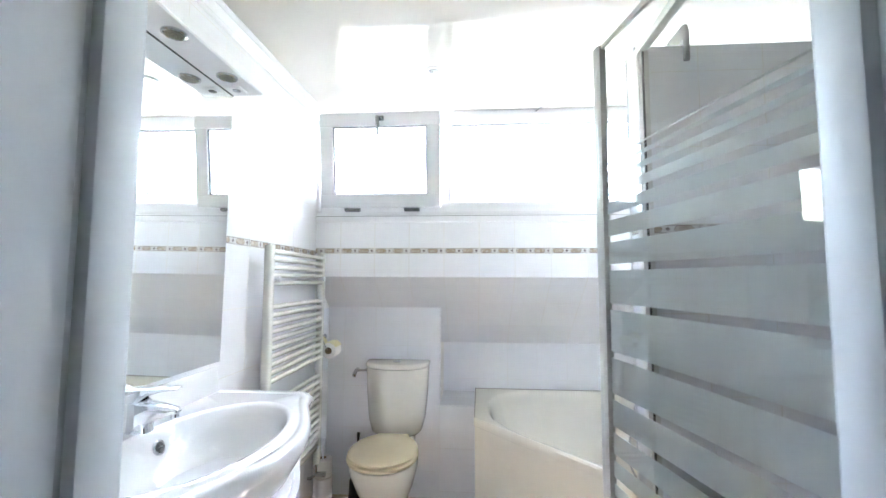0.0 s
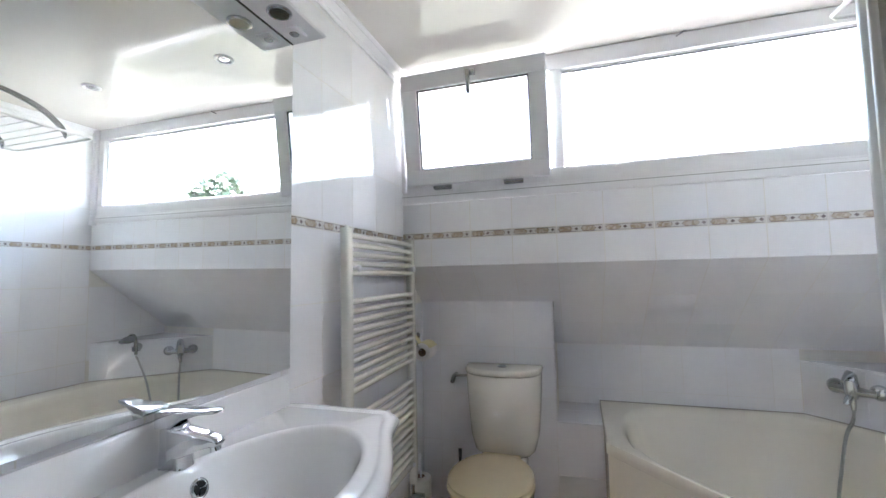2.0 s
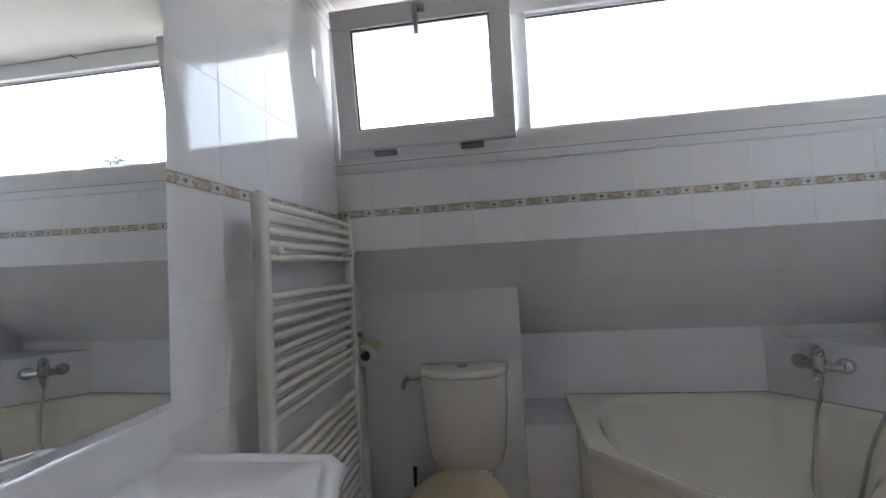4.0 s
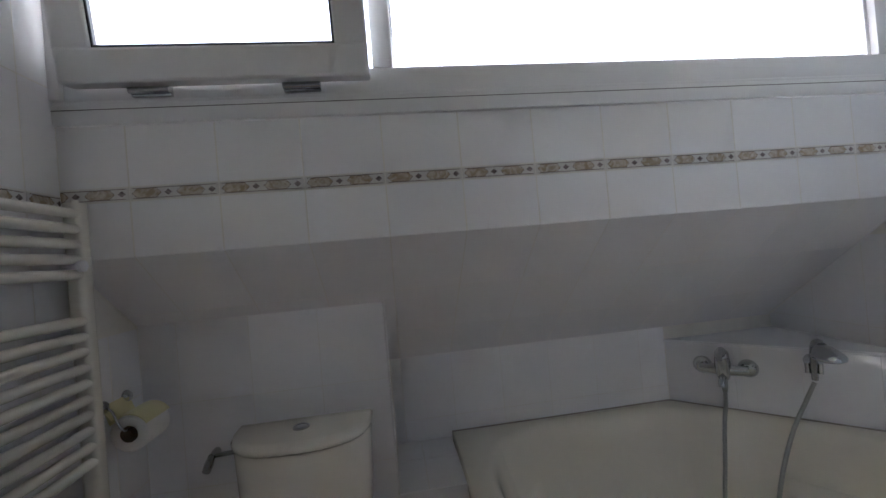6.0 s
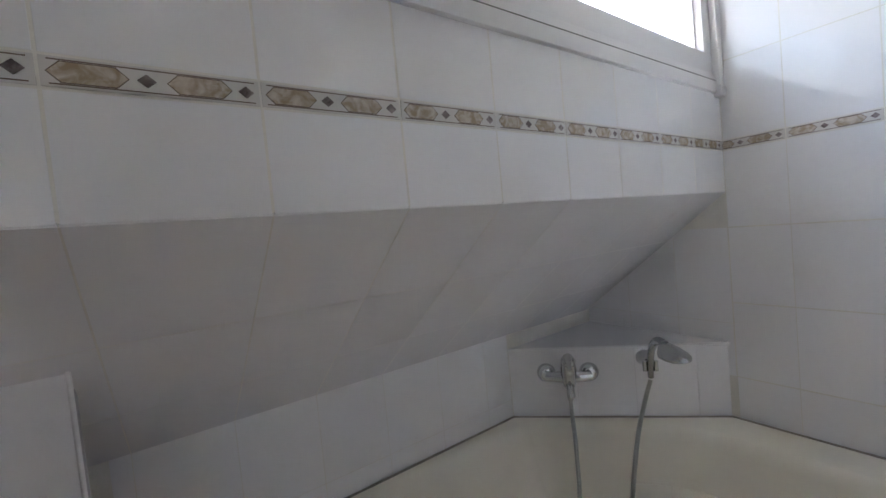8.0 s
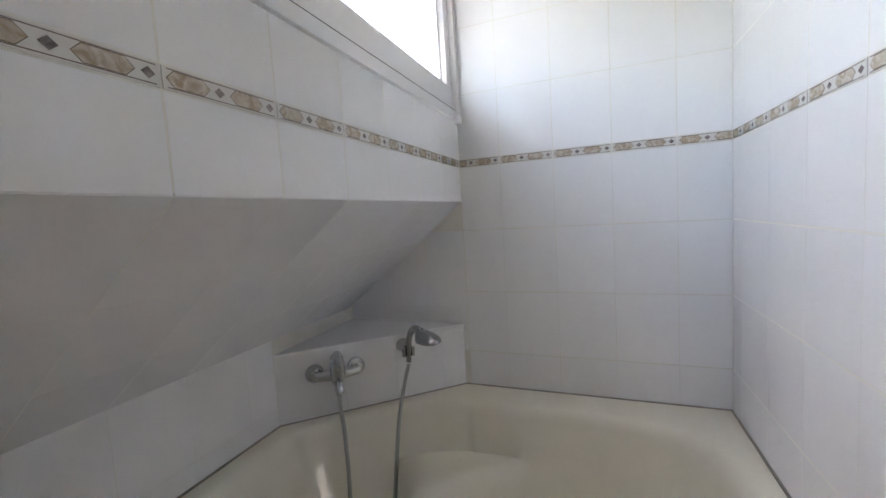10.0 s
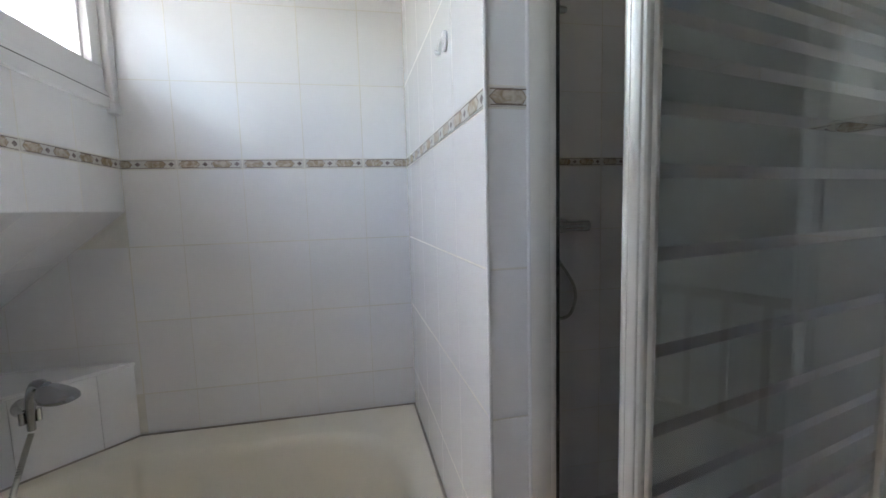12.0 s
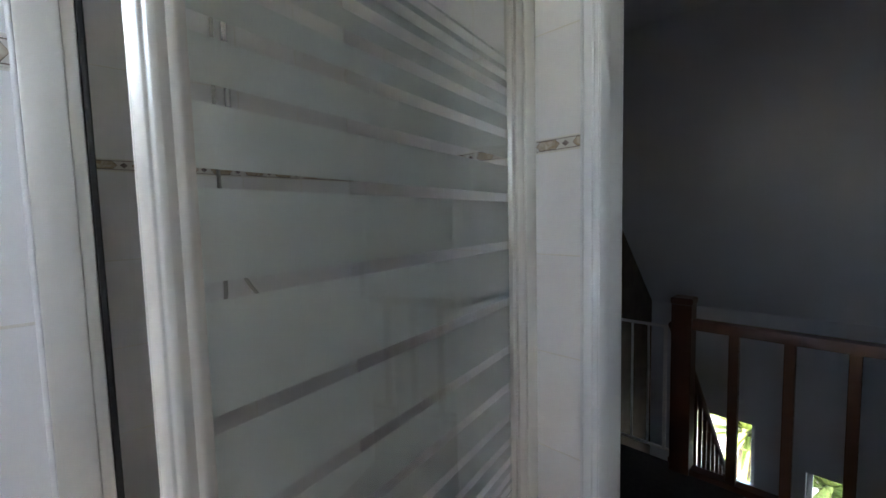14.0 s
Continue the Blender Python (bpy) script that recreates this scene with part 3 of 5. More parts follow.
bm = bmesh.new()
loft(bm, [[Vector((x, 0, z)) + Vector((0, b, a)) for a, b in rounded_rect(0, 0, h, w, 0.004)] for x, z, h, w in ((-0.031, 0.092, 0.009, 0.022), (-0.026, 0.096, 0.017, 0.0265), (0.006, 0.098, 0.018, 0.0265), (0.026, 0.105, 0.009, 0.022), (0.06, 0.110, 0.0042, 0.017), (0.092, 0.112, 0.004, 0.0145), (0.098, 0.112, 0.002, 0.012))])
part("lever", bm, TAP_CHROME, tap, smooth=35)


# ---- towel radiator ----
radiator = thing("towel_radiator", (XW, 2.045, 0), "cream-white ladder towel radiator on the wall", "radiator")
RY0, RY1, RXC = -0.302, 0.31, 0.075
for y in (RY0, RY1):
    bm = bmesh.new()
    loft(bm, [[(RXC + a, y + b, z) for a, b in rounded_rect(0, 0, 0.019, 0.021, 0.014)] for z in (0.30, 1.472)])
    lathe(bm, [(0.008, 0), (0.008, 0.008), (0.0, 0.01)], 12, Matrix.Translation((RXC, y, 1.472)))
    part("post", bm, RAD, radiator, smooth=40)
bars = [1.447 - 0.0345 * i for i in range(5)] + [1.205 - 0.0353 * i for i in range(10)] + [0.788 - 0.0353 * i for i in range(12)]
for z in bars:
    bm = bmesh.new()
    tube(bm, [(RXC + 0.006, y, z) for y in (RY0 + 0.01, -0.1, 0.1, RY1 - 0.01)], 0.0115, 12)
    part("bar", bm, RAD, radiator, smooth=50)
for y in (RY0 + 0.036, RY1 - 0.036):
    bm = bmesh.new()
    tube(bm, [(RXC - 0.012, y, 1.327), (RXC + 0.02, y, 1.327), (RXC + 0.024, y, 1.327), (RXC + 0.034, y, 1.327), (RXC + 0.037, y, 1.327)], [0.007, 0.007, 0.0125, 0.0125, 0.009], 14)
    part("wall_fixing", bm, UPVC, radiator, "white round wall fixing", 40)
    bm = bmesh.new()
    tube(bm, [(0.0, y, 0.40), (RXC + 0.025, y, 0.40)], 0.009, 12)
    part("wall_fixing", bm, UPVC, radiator, smooth=40)
bm = bmesh.new()
tube(bm, [(RXC, RY1 - 0.01, 0.31), (RXC, RY1 - 0.01, 0.24), (RXC - 0.03, RY1 - 0.01, 0.22), (0.002, RY1 - 0.01, 0.22)], 0.009)
tube(bm, [(RXC, RY1 - 0.01, 0.245), (RXC + 0.03, RY1 - 0.01, 0.245), (RXC + 0.055, RY1 - 0.01, 0.245)], [0.012, 0.016, 0.016])
part("valve", bm, CHROME, radiator, "chrome radiator valve", 40)


# ---- toilet ----
toilet = thing("toilet", (-0.474, YPAN, 0), "cream toilet with close-coupled cistern and closed seat lid", "toilet")


def dee(w, front, back, z, n=20, power=2.6):
    """Half-round plan: flat at the back, full towards the front (towards -y)."""
    pts = [(w, back, z)] + [(w * math.copysign(abs(math.cos(a)) ** (2 / power), math.cos(a)), back - 0.03 - (back - 0.03 - front) * math.sin(a) ** (2 / power), z) for a in np.linspace(0.0, math.pi, n)] + [(-w, back, z)]
    return pts


bm = bmesh.new()
loft(bm, [dee(0.13, -0.135, -0.012, 0.405), dee(0.152, -0.17, -0.012, 0.43), dee(0.170, -0.185, -0.01, 0.50), dee(0.183, -0.192, -0.01, 0.65), dee(0.189, -0.195, -0.008, 0.795), dee(0.187, -0.193, -0.008, 0.80)])
part("cistern", bm, CREAM_CERAMIC, toilet, smooth=45)
bm = bmesh.new()
loft(bm, [dee(0.189, -0.196, -0.006, 0.803), dee(0.193, -0.201, -0.004, 0.806), dee(0.195, -0.203, -0.004, 0.818), dee(0.190, -0.197, -0.007, 0.828), dee(0.172, -0.18, -0.02, 0.832)])
lid = part("cistern_lid", bm, CREAM_CERAMIC, toilet, smooth=50)
bm = bmesh.new()
lathe(bm, [(0.0, 0.0), (0.023, 0.0), (0.023, 0.007), (0.018, 0.010), (0.016, 0.008), (0.0, 0.009)], 22, Matrix.Translation((0.0, -0.095, 0.829)))
part("flush_button", bm, CHROME, lid, "chrome flush button", 40)


def egg(w, y0, y1, z, n=40):
    """Egg-shaped plan from y0 (front) to y1 (back)."""
    out = []
    for i in range(n):
        a = 2 * math.pi * i / n
        s = math.sin(a)
        yc, h = (y0 + y1) / 2, (y1 - y0) / 2
        out.append((-0.012 + w * math.cos(a) * (1 - 0.10 * s if s < 0 else 1 - 0.05 * s), yc + h * s, z))
    return out


bm = bmesh.new()
loft(bm, [egg(0.11, -0.50, -0.06, 0.0), egg(0.105, -0.48, -0.06, 0.05), egg(0.118, -0.475, -0.06, 0.16), egg(0.152, -0.54, -0.06, 0.25), egg(0.174, -0.585, -0.08, 0.34), egg(0.178, -0.592, -0.10, 0.375), egg(0.178, -0.592, -0.10, 0.392), egg(0.165, -0.575, -0.12, 0.398)])
box(bm, -0.11, -0.20, 0.30, 0.11, -0.02, 0.404, 0.02)
part("bowl", bm, CREAM_CERAMIC, toilet, smooth=45)
bm = bmesh.new()
loft(bm, [egg(0.178, -0.593, -0.165, 0.400), egg(0.184, -0.60, -0.16, 0.406), egg(0.184, -0.60, -0.16, 0.416), egg(0.178, -0.593, -0.165, 0.421)])
part("seat", bm, CREAM_SEAT, toilet, smooth=50)
bm = bmesh.new()
loft(bm, [egg(0.174, -0.588, -0.168, 0.424), egg(0.181, -0.596, -0.16, 0.429), egg(0.180, -0.595, -0.16, 0.438), egg(0.160, -0.565, -0.20, 0.447), egg(0.09, -0.48, -0.27, 0.452)])
part("seat_lid", bm, CREAM_SEAT, toilet, "closed cream seat lid", 60)
for x in (-0.07, 0.07):
    bm = boxed(x - 0.02, -0.195, 0.402, x + 0.02, -0.165, 0.44, 0.006)
    part("seat_hinge", bm, CREAM_SEAT, toilet, smooth=40)
bm = bmesh.new()
tube(bm, [(-0.265, -0.002, 0.762), (-0.265, -0.045, 0.762)], [0.012, 0.010], 12)
tube(bm, [(-0.265, -0.035, 0.762), (-0.20, -0.035, 0.766), (-0.185, -0.035, 0.766)], [0.007, 0.007, 0.011], 10)
tube(bm, [(-0.265, -0.04, 0.762), (-0.265, -0.062, 0.75), (-0.265, -0.08, 0.74)], [0.010, 0.013, 0.011], 12)
part("stop_valve", bm, CHROME, toilet, "chrome stop valve beside the cistern", 40)

# ---- paper on its holder, spare rolls, brush ----
holder = thing("paper_holder", (XW, 2.50, 0.915), "chrome paper holder with a pale yellow cover on the tiled wall", "paper holder")
for y in (-0.045, 0.045):
    bm = bmesh.new()
    lathe(bm, [(0.0, 0), (0.017, 0), (0.0165, 0.006), (0.012, 0.012), (0.0, 0.015)], 20, frame_m((0.0, y, 0.058), (0, 1, 0), (0, 0, 1)))
    part("rosette", bm, CHROME, holder, smooth=40)
bm = bmesh.new()
tube(bm, curve_pts([(0.006, -0.045, 0.058), (0.03, -0.056, 0.05), (0.045, -0.060, 0.02), (0.056, -0.058, 0.001), (0.062, -0.045, -0.001), (0.062, 0.055, -0.001)], 30), 0.0028, 8)
part("rod", bm, CHROME, holder, smooth=60)
arc = [radians(a) for a in np.linspace(165, 28, 16)]
flap = [(0.062 + 0.051 * math.cos(a), -0.013 + 0.051 * math.sin(a)) for a in arc]
back = [(0.062 + 0.0485 * math.cos(a), -0.013 + 0.0485 * math.sin(a)) for a in arc[::-1]]
bm = loft(bmesh.new(), [[(x, y, z) for x, z in [(0.004, 0.062)] + flap[2:] + back[:-2] + [(0.004, 0.0595)]] for y in (-0.052, 0.052)])
part("cover_flap", bm, YELLOW_PLASTIC, holder, "pale yellow plastic cover over the roll", 40)


def paper_roll(name, length, r, mat, label, group=""):
    t = thing(name, (0, 0, 0), label, "toilet paper", group)
    bm = bmesh.new()
    h = length / 2
    loft(bm, [[(q * math.cos(2 * math.pi * i / 32), q * math.sin(2 * math.pi * i / 32), z) for i in range(32)] for q, z in ((0.021, -h), (r - 0.004, -h), (r, -h + 0.004), (r, h - 0.004), (r - 0.004, h), (0.021, h))], False, False)
    part("paper", bm, mat, t, smooth=40)
    bm = bmesh.new()
    rings = [[(0.0205 * math.cos(2 * math.pi * i / 20), 0.0205 * math.sin(2 * math.pi * i / 20), z) for i in range(20)] for z in (-h - 0.001, h + 0.001)]
    loft(bm, rings, False, False)
    loft(bm, [[(0.019 * math.cos(2 * math.pi * i / 20), 0.019 * math.sin(2 * math.pi * i / 20), h * 0.3) for i in range(20)], [(0.001 * math.cos(2 * math.pi * i / 20), 0.001 * math.sin(2 * math.pi * i / 20), h * 0.29) for i in range(20)]], False, True)
    part("core", bm, CARD, t)
    return t


hung = paper_roll("toilet_roll", 0.10, 0.046, PAPER, "white toilet roll under the yellow cover of its wall holder")
hung.matrix_basis = frame_m((XW + 0.062, 2.50, 0.902), (1, 0, 0), (0, 0, 1))
stand = thing("roll_stand", (-0.87, 2.40, 0), "slim white stand for spare toilet rolls on the floor", "roll stand")
bm = bmesh.new()
lathe(bm, [(0.0, 0), (0.062, 0), (0.062, 0.006), (0.05, 0.012), (0.006, 0.014), (0.005, 0.41), (0.007, 0.415), (0.0, 0.422)], 24)
part("rod_and_base", bm, UPVC, stand, smooth=35)
roll = paper_roll("toilet_roll", 0.098, 0.052, PAPER, "spare white toilet roll stacked on a stand", "spare toilet rolls")
roll.matrix_basis = Matrix.Translation((-0.87, 2.40, 0.063))
copy_thing(roll, Matrix.Translation((-0.868, 2.401, 0.163)) @ pose(0, 0, 0, 0, 0, 40))
copy_thing(roll, Matrix.Translation((-0.871, 2.399, 0.263)) @ pose(0, 0, 0, 0, 0, 110))
brush = thing("toilet_brush", (-0.70, 2.50, 0), "black toilet brush in its pot beside the toilet", "toilet brush")
bm = bmesh.new()
lathe(bm, [(0.0, 0), (0.045, 0), (0.048, 0.01), (0.042, 0.15), (0.036, 0.16), (0.0, 0.16)], 20)
part("pot", bm, BLACK, brush, smooth=40)
bm = bmesh.new()
tube(bm, [(0, 0, 0.15), (0.004, 0.0, 0.34), (0.006, 0, 0.42)], [0.006, 0.006, 0.009])
part("handle", bm, BLACK, brush, smooth=40)


# ---- corner bath ----
bath = thing("corner_bath", (0, 0, 0), "cream-white acrylic corner bath with a moulded seat", "bath")
PLAN = [(0.0, YLOW - 0.002), (0.945, YLOW - 0.002), (XE + 0.024, 2.40), (XE - 0.002, NIBY + 0.002), (0.77, NIBY + 0.002), (-0.012, 2.34)]
TC = Vector((0.72, 2.14))
NT = 168
ZR = 0.576


def cast(poly, d):
    """How far from the bath's middle the outline lies in the direction d."""
    best = 9.0
    for (x0, y0), (x1, y1) in zip(poly, poly[1:] + poly[:1]):
        a, b = Vector((x0, y0)) - TC, Vector((x1, y1)) - Vector((x0, y0))
        den = d.x * b.y - d.y * b.x
        if abs(den) > 1e-9:
            s = (a.x * b.y - a.y * b.x) / den
            u = (a.x * d.y - a.y * d.x) / den
            if s > 0 and -1e-6 <= u <= 1 + 1e-6:
                best = min(best, s)
    return best


# angles that fall on the corners as well as between them
angs = sorted([math.atan2(y - TC.y, x - TC.x) for x, y in PLAN] + list(np.linspace(-math.pi, math.pi, NT, endpoint=False)))
dirs = [Vector((math.cos(a), math.sin(a))) for a in angs]
edge = np.array([cast(PLAN, d) for d in dirs])


def drawn_in(poly, by):
    """The plan with each side moved inwards by its own width."""
    lines = []
    for (x0, y0), (x1, y1), w in zip(poly, poly[1:] + poly[:1], by):
        d = Vector((x1 - x0, y1 - y0)).normalized()
        lines.append((Vector((x0, y0)) + Vector((d.y, -d.x)) * w, d))
    out = []
    for (p, d), (q, e) in zip(lines[-1:] + lines[:-1], lines):
        t = ((q.x - p.x) * e.y - (q.y - p.y) * e.x) / (d.x * e.y - d.y * e.x)
        out.append(tuple(p + d * t))
    return out


RIM = drawn_in(PLAN, (0.055, 0.06, 0.15, 0.085, 0.05, 0.10))
soft = np.array([cast(RIM, d) for d in dirs])
for _ in range(46):
    soft = (np.roll(soft, 1) + soft + np.roll(soft, -1)) / 3
inner = np.minimum(edge - 0.045, soft)


def bath_ring(r, z):
    return [(TC.x + d.x * q, TC.y + d.y * q, zz) for d, q, zz in zip(dirs, r, z if hasattr(z, "__len__") else [z] * len(dirs))]


rings = [bath_ring(edge - 0.006, 0.0), bath_ring(edge - 0.005, ZR - 0.045), bath_ring(edge - 0.001, ZR - 0.043), bath_ring(edge, ZR - 0.03), bath_ring(edge, ZR - 0.008), bath_ring(edge - 0.007, ZR),
         bath_ring(np.maximum(edge - 0.02, inner + 0.022), ZR), bath_ring(inner + 0.018, ZR - 0.001), bath_ring(inner + 0.007, ZR - 0.005), bath_ring(inner - 0.004, ZR - 0.014), bath_ring(inner - 0.013, ZR - 0.028), bath_ring(inner - 0.02, ZR - 0.045)]
for k in np.concatenate([np.linspace(0.04, 0.62, 26), np.linspace(0.68, 0.985, 6)]):
    r = (inner - 0.02) * (1 - k)
    depth = 0.36 * (1 - (1 - min(1, k / 0.34)) ** 2.2)
    zz = []
    for d, q in zip(dirs, r):
        p = TC + d * q
        s = (p - Vector((1.183, 2.675))).dot(Vector((-0.757, -0.653)))
        t = (p - Vector((0.947, 2.948))).dot(Vector((0.653, -0.757)))
        w = 1 / (1 + math.exp((s - 0.335) / 0.014)) / (1 + math.exp((0.365 - t) / 0.014))
        low = ZR - 0.045 - depth
        zz.append(max(low, min(ZR - 0.05, (1 - w) * low + w * max(low, 0.40))))
    rings.append(bath_ring(r, zz))
bm = bmesh.new()
loft(bm, rings)
part("tub", bm, ACRYLIC, bath, smooth=40)
for (x0, y0), (x1, y1) in zip(PLAN[:4], PLAN[1:5]):
    bm = bmesh.new()
    d = Vector((x1 - x0, y1 - y0, 0)).normalized()
    inw = Vector((d.y, -d.x, 0))
    loft(bm, [[Vector((x, y, 0)) + inw * a + Vector((0, 0, ZR + b)) for a, b in ((-0.001, -0.004), (0.0035, -0.004), (0.003, 0.0015), (-0.001, 0.003))] for x, y in ((x0, y0), (x1, y1))])
    part("sealant_bead", bm, SEALANT, bath, "thin aged sealant line")
bm = bmesh.new()
lathe(bm, [(0.0, 0), (0.034, 0), (0.034, 0.004), (0.02, 0.007), (0.0, 0.007)], 24, Matrix.Translation((0.55, 1.98, 0.172)))
part("waste", bm, CHROME, bath, smooth=40)

# tiled corner shelf behind the bath
SHZ = 0.836
corner_shelf = structure("corner_shelf", prism(bmesh.new(), [(0.95, YLOW), (XE + 0.03, 2.405), (XE + 0.045, YLOW)], 0.30, SHZ - 0.012), GROUT, "three-cornered tiled shelf at the head of the bath")
bm = prism(bmesh.new(), [(0.944, YLOW - 0.002), (0.942, YLOW - 0.006), (XE + 0.026, 2.396), (XE + 0.042, YLOW - 0.002)], SHZ - 0.012, SHZ, 0.002)
part("shelf_top", bm, TILE, corner_shelf)
m_diag = frame_m((0.947, YLOW - 0.002, ZR), Vector((XE + 0.026 - 0.947, 2.402 - YLOW, 0)), (0, 0, 1))

# bath mixer and hand shower on the slanting face
DU = Vector((XE + 0.026 - 0.947, 2.402 - YLOW, 0)).normalized()
DN = Vector((-DU.y, DU.x, 0)) * -1
if DN.dot(Vector((-1, -1, 0))) < 0:
    DN = -DN
DO = Vector((0.947, YLOW - 0.002, 0))


def on_diag(u, z, w):
    """A point u along the slanting face, at height z, w in front of it."""
    p = DO + DU * u + DN * w
    return (p.x, p.y, z)


mixer = thing("bath_mixer", on_diag(0.208, 0.744, 0), "chrome two-ended bath mixer with a lever", "tap")
M0 = Vector(on_diag(0.208, 0.744, 0))


def dl(u, z, w):
    return DU * u + DN * w + Vector((0, 0, z))


for u in (-0.075, 0.075):
    bm = bmesh.new()
    tube(bm, [dl(u, 0, 0.0), dl(u, 0, 0.008), dl(u, 0, 0.022), dl(u, 0, 0.026)], [0.034, 0.034, 0.024, 0.014], 20)
    part("rosette", bm, CHROME, mixer, smooth=40)
bm = bmesh.new()
tube(bm, [dl(-0.078, -0.002, 0.04), dl(-0.05, -0.002, 0.045), dl(0, 0.0, 0.05), dl(0.05, -0.002, 0.045), dl(0.078, -0.002, 0.04)], [0.017, 0.018, 0.025, 0.018, 0.017], 18)
tube(bm, [dl(0, -0.035, 0.052), dl(0, -0.01, 0.054), dl(0, 0.03, 0.058), dl(0, 0.05, 0.06)], [0.018, 0.027, 0.027, 0.025], 20)
part("body", bm, CHROME, mixer, smooth=45)
bm = bmesh.new()
tube(bm, [dl(0, 0.052, 0.06), dl(0, 0.066, 0.062), dl(0, 0.076, 0.072), dl(0, 0.068, 0.10), dl(0, 0.05, 0.135)], [0.025, 0.024, 0.016, 0.010, 0.006], 16)
part("lever", bm, CHROME, mixer, smooth=50)
bm = bmesh.new()
tube(bm, [dl(0, -0.02, 0.052), dl(0, -0.03, 0.09), dl(0, -0.045, 0.105), dl(0, -0.052, 0.106)], [0.014, 0.013, 0.014, 0.012], 14)
part("spout", bm, CHROME, mixer, smooth=50)
bm = bmesh.new()
tube(bm, [dl(0, -0.03, 0.05), dl(0, -0.06, 0.05), dl(0, -0.085, 0.05)], [0.011, 0.012, 0.009], 12)
part("hose_outlet", bm, CHROME, mixer, smooth=50)

hand = thing("hand_shower", on_diag(0.472, 0.79, 0), "grey-chrome hand shower resting in its wall holder above the bath", "hand shower")
bm = bmesh.new()
tube(bm, [dl(0, 0, 0), dl(0, 0, 0.01), dl(0, 0, 0.03), dl(0, 0.0, 0.06)], [0.028, 0.026, 0.018, 0.016], 18)
for u in (-0.017, 0.017):
    tube(bm, [dl(u, -0.022, 0.075), dl(u, 0.012, 0.075)], 0.0075, 12)
part("wall_holder", bm, CHROME, hand, smooth=45)
bm = bmesh.new()
tube(bm, curve_pts([dl(0, -0.045, 0.072), dl(0, 0.0, 0.078), dl(0.002, 0.05, 0.09), dl(0.008, 0.085, 0.115), dl(0.014, 0.097, 0.14), dl(0.022, 0.092, 0.17)], 22), [0.0095 + 0.0055 * k / 21 for k in range(22)], 14)
part("handle", bm, STEEL, hand, smooth=60)
hm = frame_m(dl(0.034, 0.074, 0.205), DN + DU * 0.35 + Vector((0, 0, 0.03)), DU - DN * 0.35)
if hm.to_3x3().col[2].z < 0:
    hm = hm @ Matrix.Rotation(math.pi, 4, "X")


def head_ring(z, a, b, shift):
    return [hm @ Vector((shift + a * math.cos(t), b * math.sin(t), z)) for t in np.linspace(0, 2 * math.pi, 28, endpoint=False)]


bm = bmesh.new()
loft(bm, [head_ring(*r) for r in ((-0.013, 0.046, 0.036, 0.006), (-0.010, 0.052, 0.041, 0.005), (-0.002, 0.053, 0.042, 0.003), (0.006, 0.049, 0.038, -0.002), (0.014, 0.040, 0.031, -0.012), (0.021, 0.030, 0.023, -0.024), (0.026, 0.018, 0.014, -0.034), (0.028, 0.006, 0.005, -0.040))])
part("head", bm, STEEL, hand, smooth=60)
bm = bmesh.new()
loft(bm, [head_ring(-0.0155, 0.040, 0.031, 0.006), head_ring(-0.0125, 0.043, 0.034, 0.006)])
part("spray_face", bm, BLACK, hand, "dark spray face")
bm = bmesh.new()
path = curve_pts([M0 + dl(0, -0.085, 0.05), M0 + dl(0, -0.13, 0.065), M0 + dl(-0.001, -0.18, 0.13), M0 + dl(-0.004, -0.30, 0.18), M0 + dl(-0.008, -0.46, 0.22), M0 + dl(0.04, -0.555, 0.245), M0 + dl(0.10, -0.555, 0.25), M0 + dl(0.13, -0.44, 0.235), M0 + dl(0.16, -0.28, 0.20), M0 + dl(0.195, -0.16, 0.145), M0 + dl(0.235, -0.07, 0.095), M0 + dl(0.262, -0.008, 0.073)], 340)
tube(bm, path, 0.0058, 8, 0.0022)
hose = part("hose", bm, HOSE, None, "", 60)
hose.parent = hand
hose.matrix_parent_inverse = hand.matrix_basis.inverted()


# ---- shower: pivot door, profiles, riser ----
def profile(bm, pts, z0, z1):
    return loft(bm, [[(x, y, z) for x, y in pts] for z in (z0, z1)])


frame_sh = thing("shower_surround", (0, 0, 0), "white aluminium wall profiles of the shower opening", "shower surround")
bm = bmesh.new()
for y0, y1, w in ((NIBY2 - 0.055, NIBY2 - 0.001, 0.016), ):
    box(bm, NIBX - 0.004, y0 + 0.018, 0.06, NIBX + 0.03, y1, 2.06, 0.003)
    box(bm, NIBX + 0.0, y0 + 0.006, 0.06, NIBX + 0.026, y0 + 0.02, 2.06, 0.003)
part("strike_profile", bm, ALU, frame_sh, smooth=40)
# thin black strip along the shower face of the strike profile
part("black_strip", boxed(NIBX + 0.002, NIBY2 - 0.056, 0.06, NIBX + 0.008, NIBY2 - 0.049, 2.055, 0.002), BLACK, frame_sh)
bm = bmesh.new()
box(bm, NIBX - 0.006, YS + 0.001, 0.06, NIBX + 0.03, YS + 0.045, 2.06, 0.003)
box(bm, NIBX - 0.002, YS + 0.044, 0.06, NIBX + 0.026, YS + 0.075, 2.06, 0.006)
part("hinge_profile", bm, ALU, frame_sh, smooth=40)

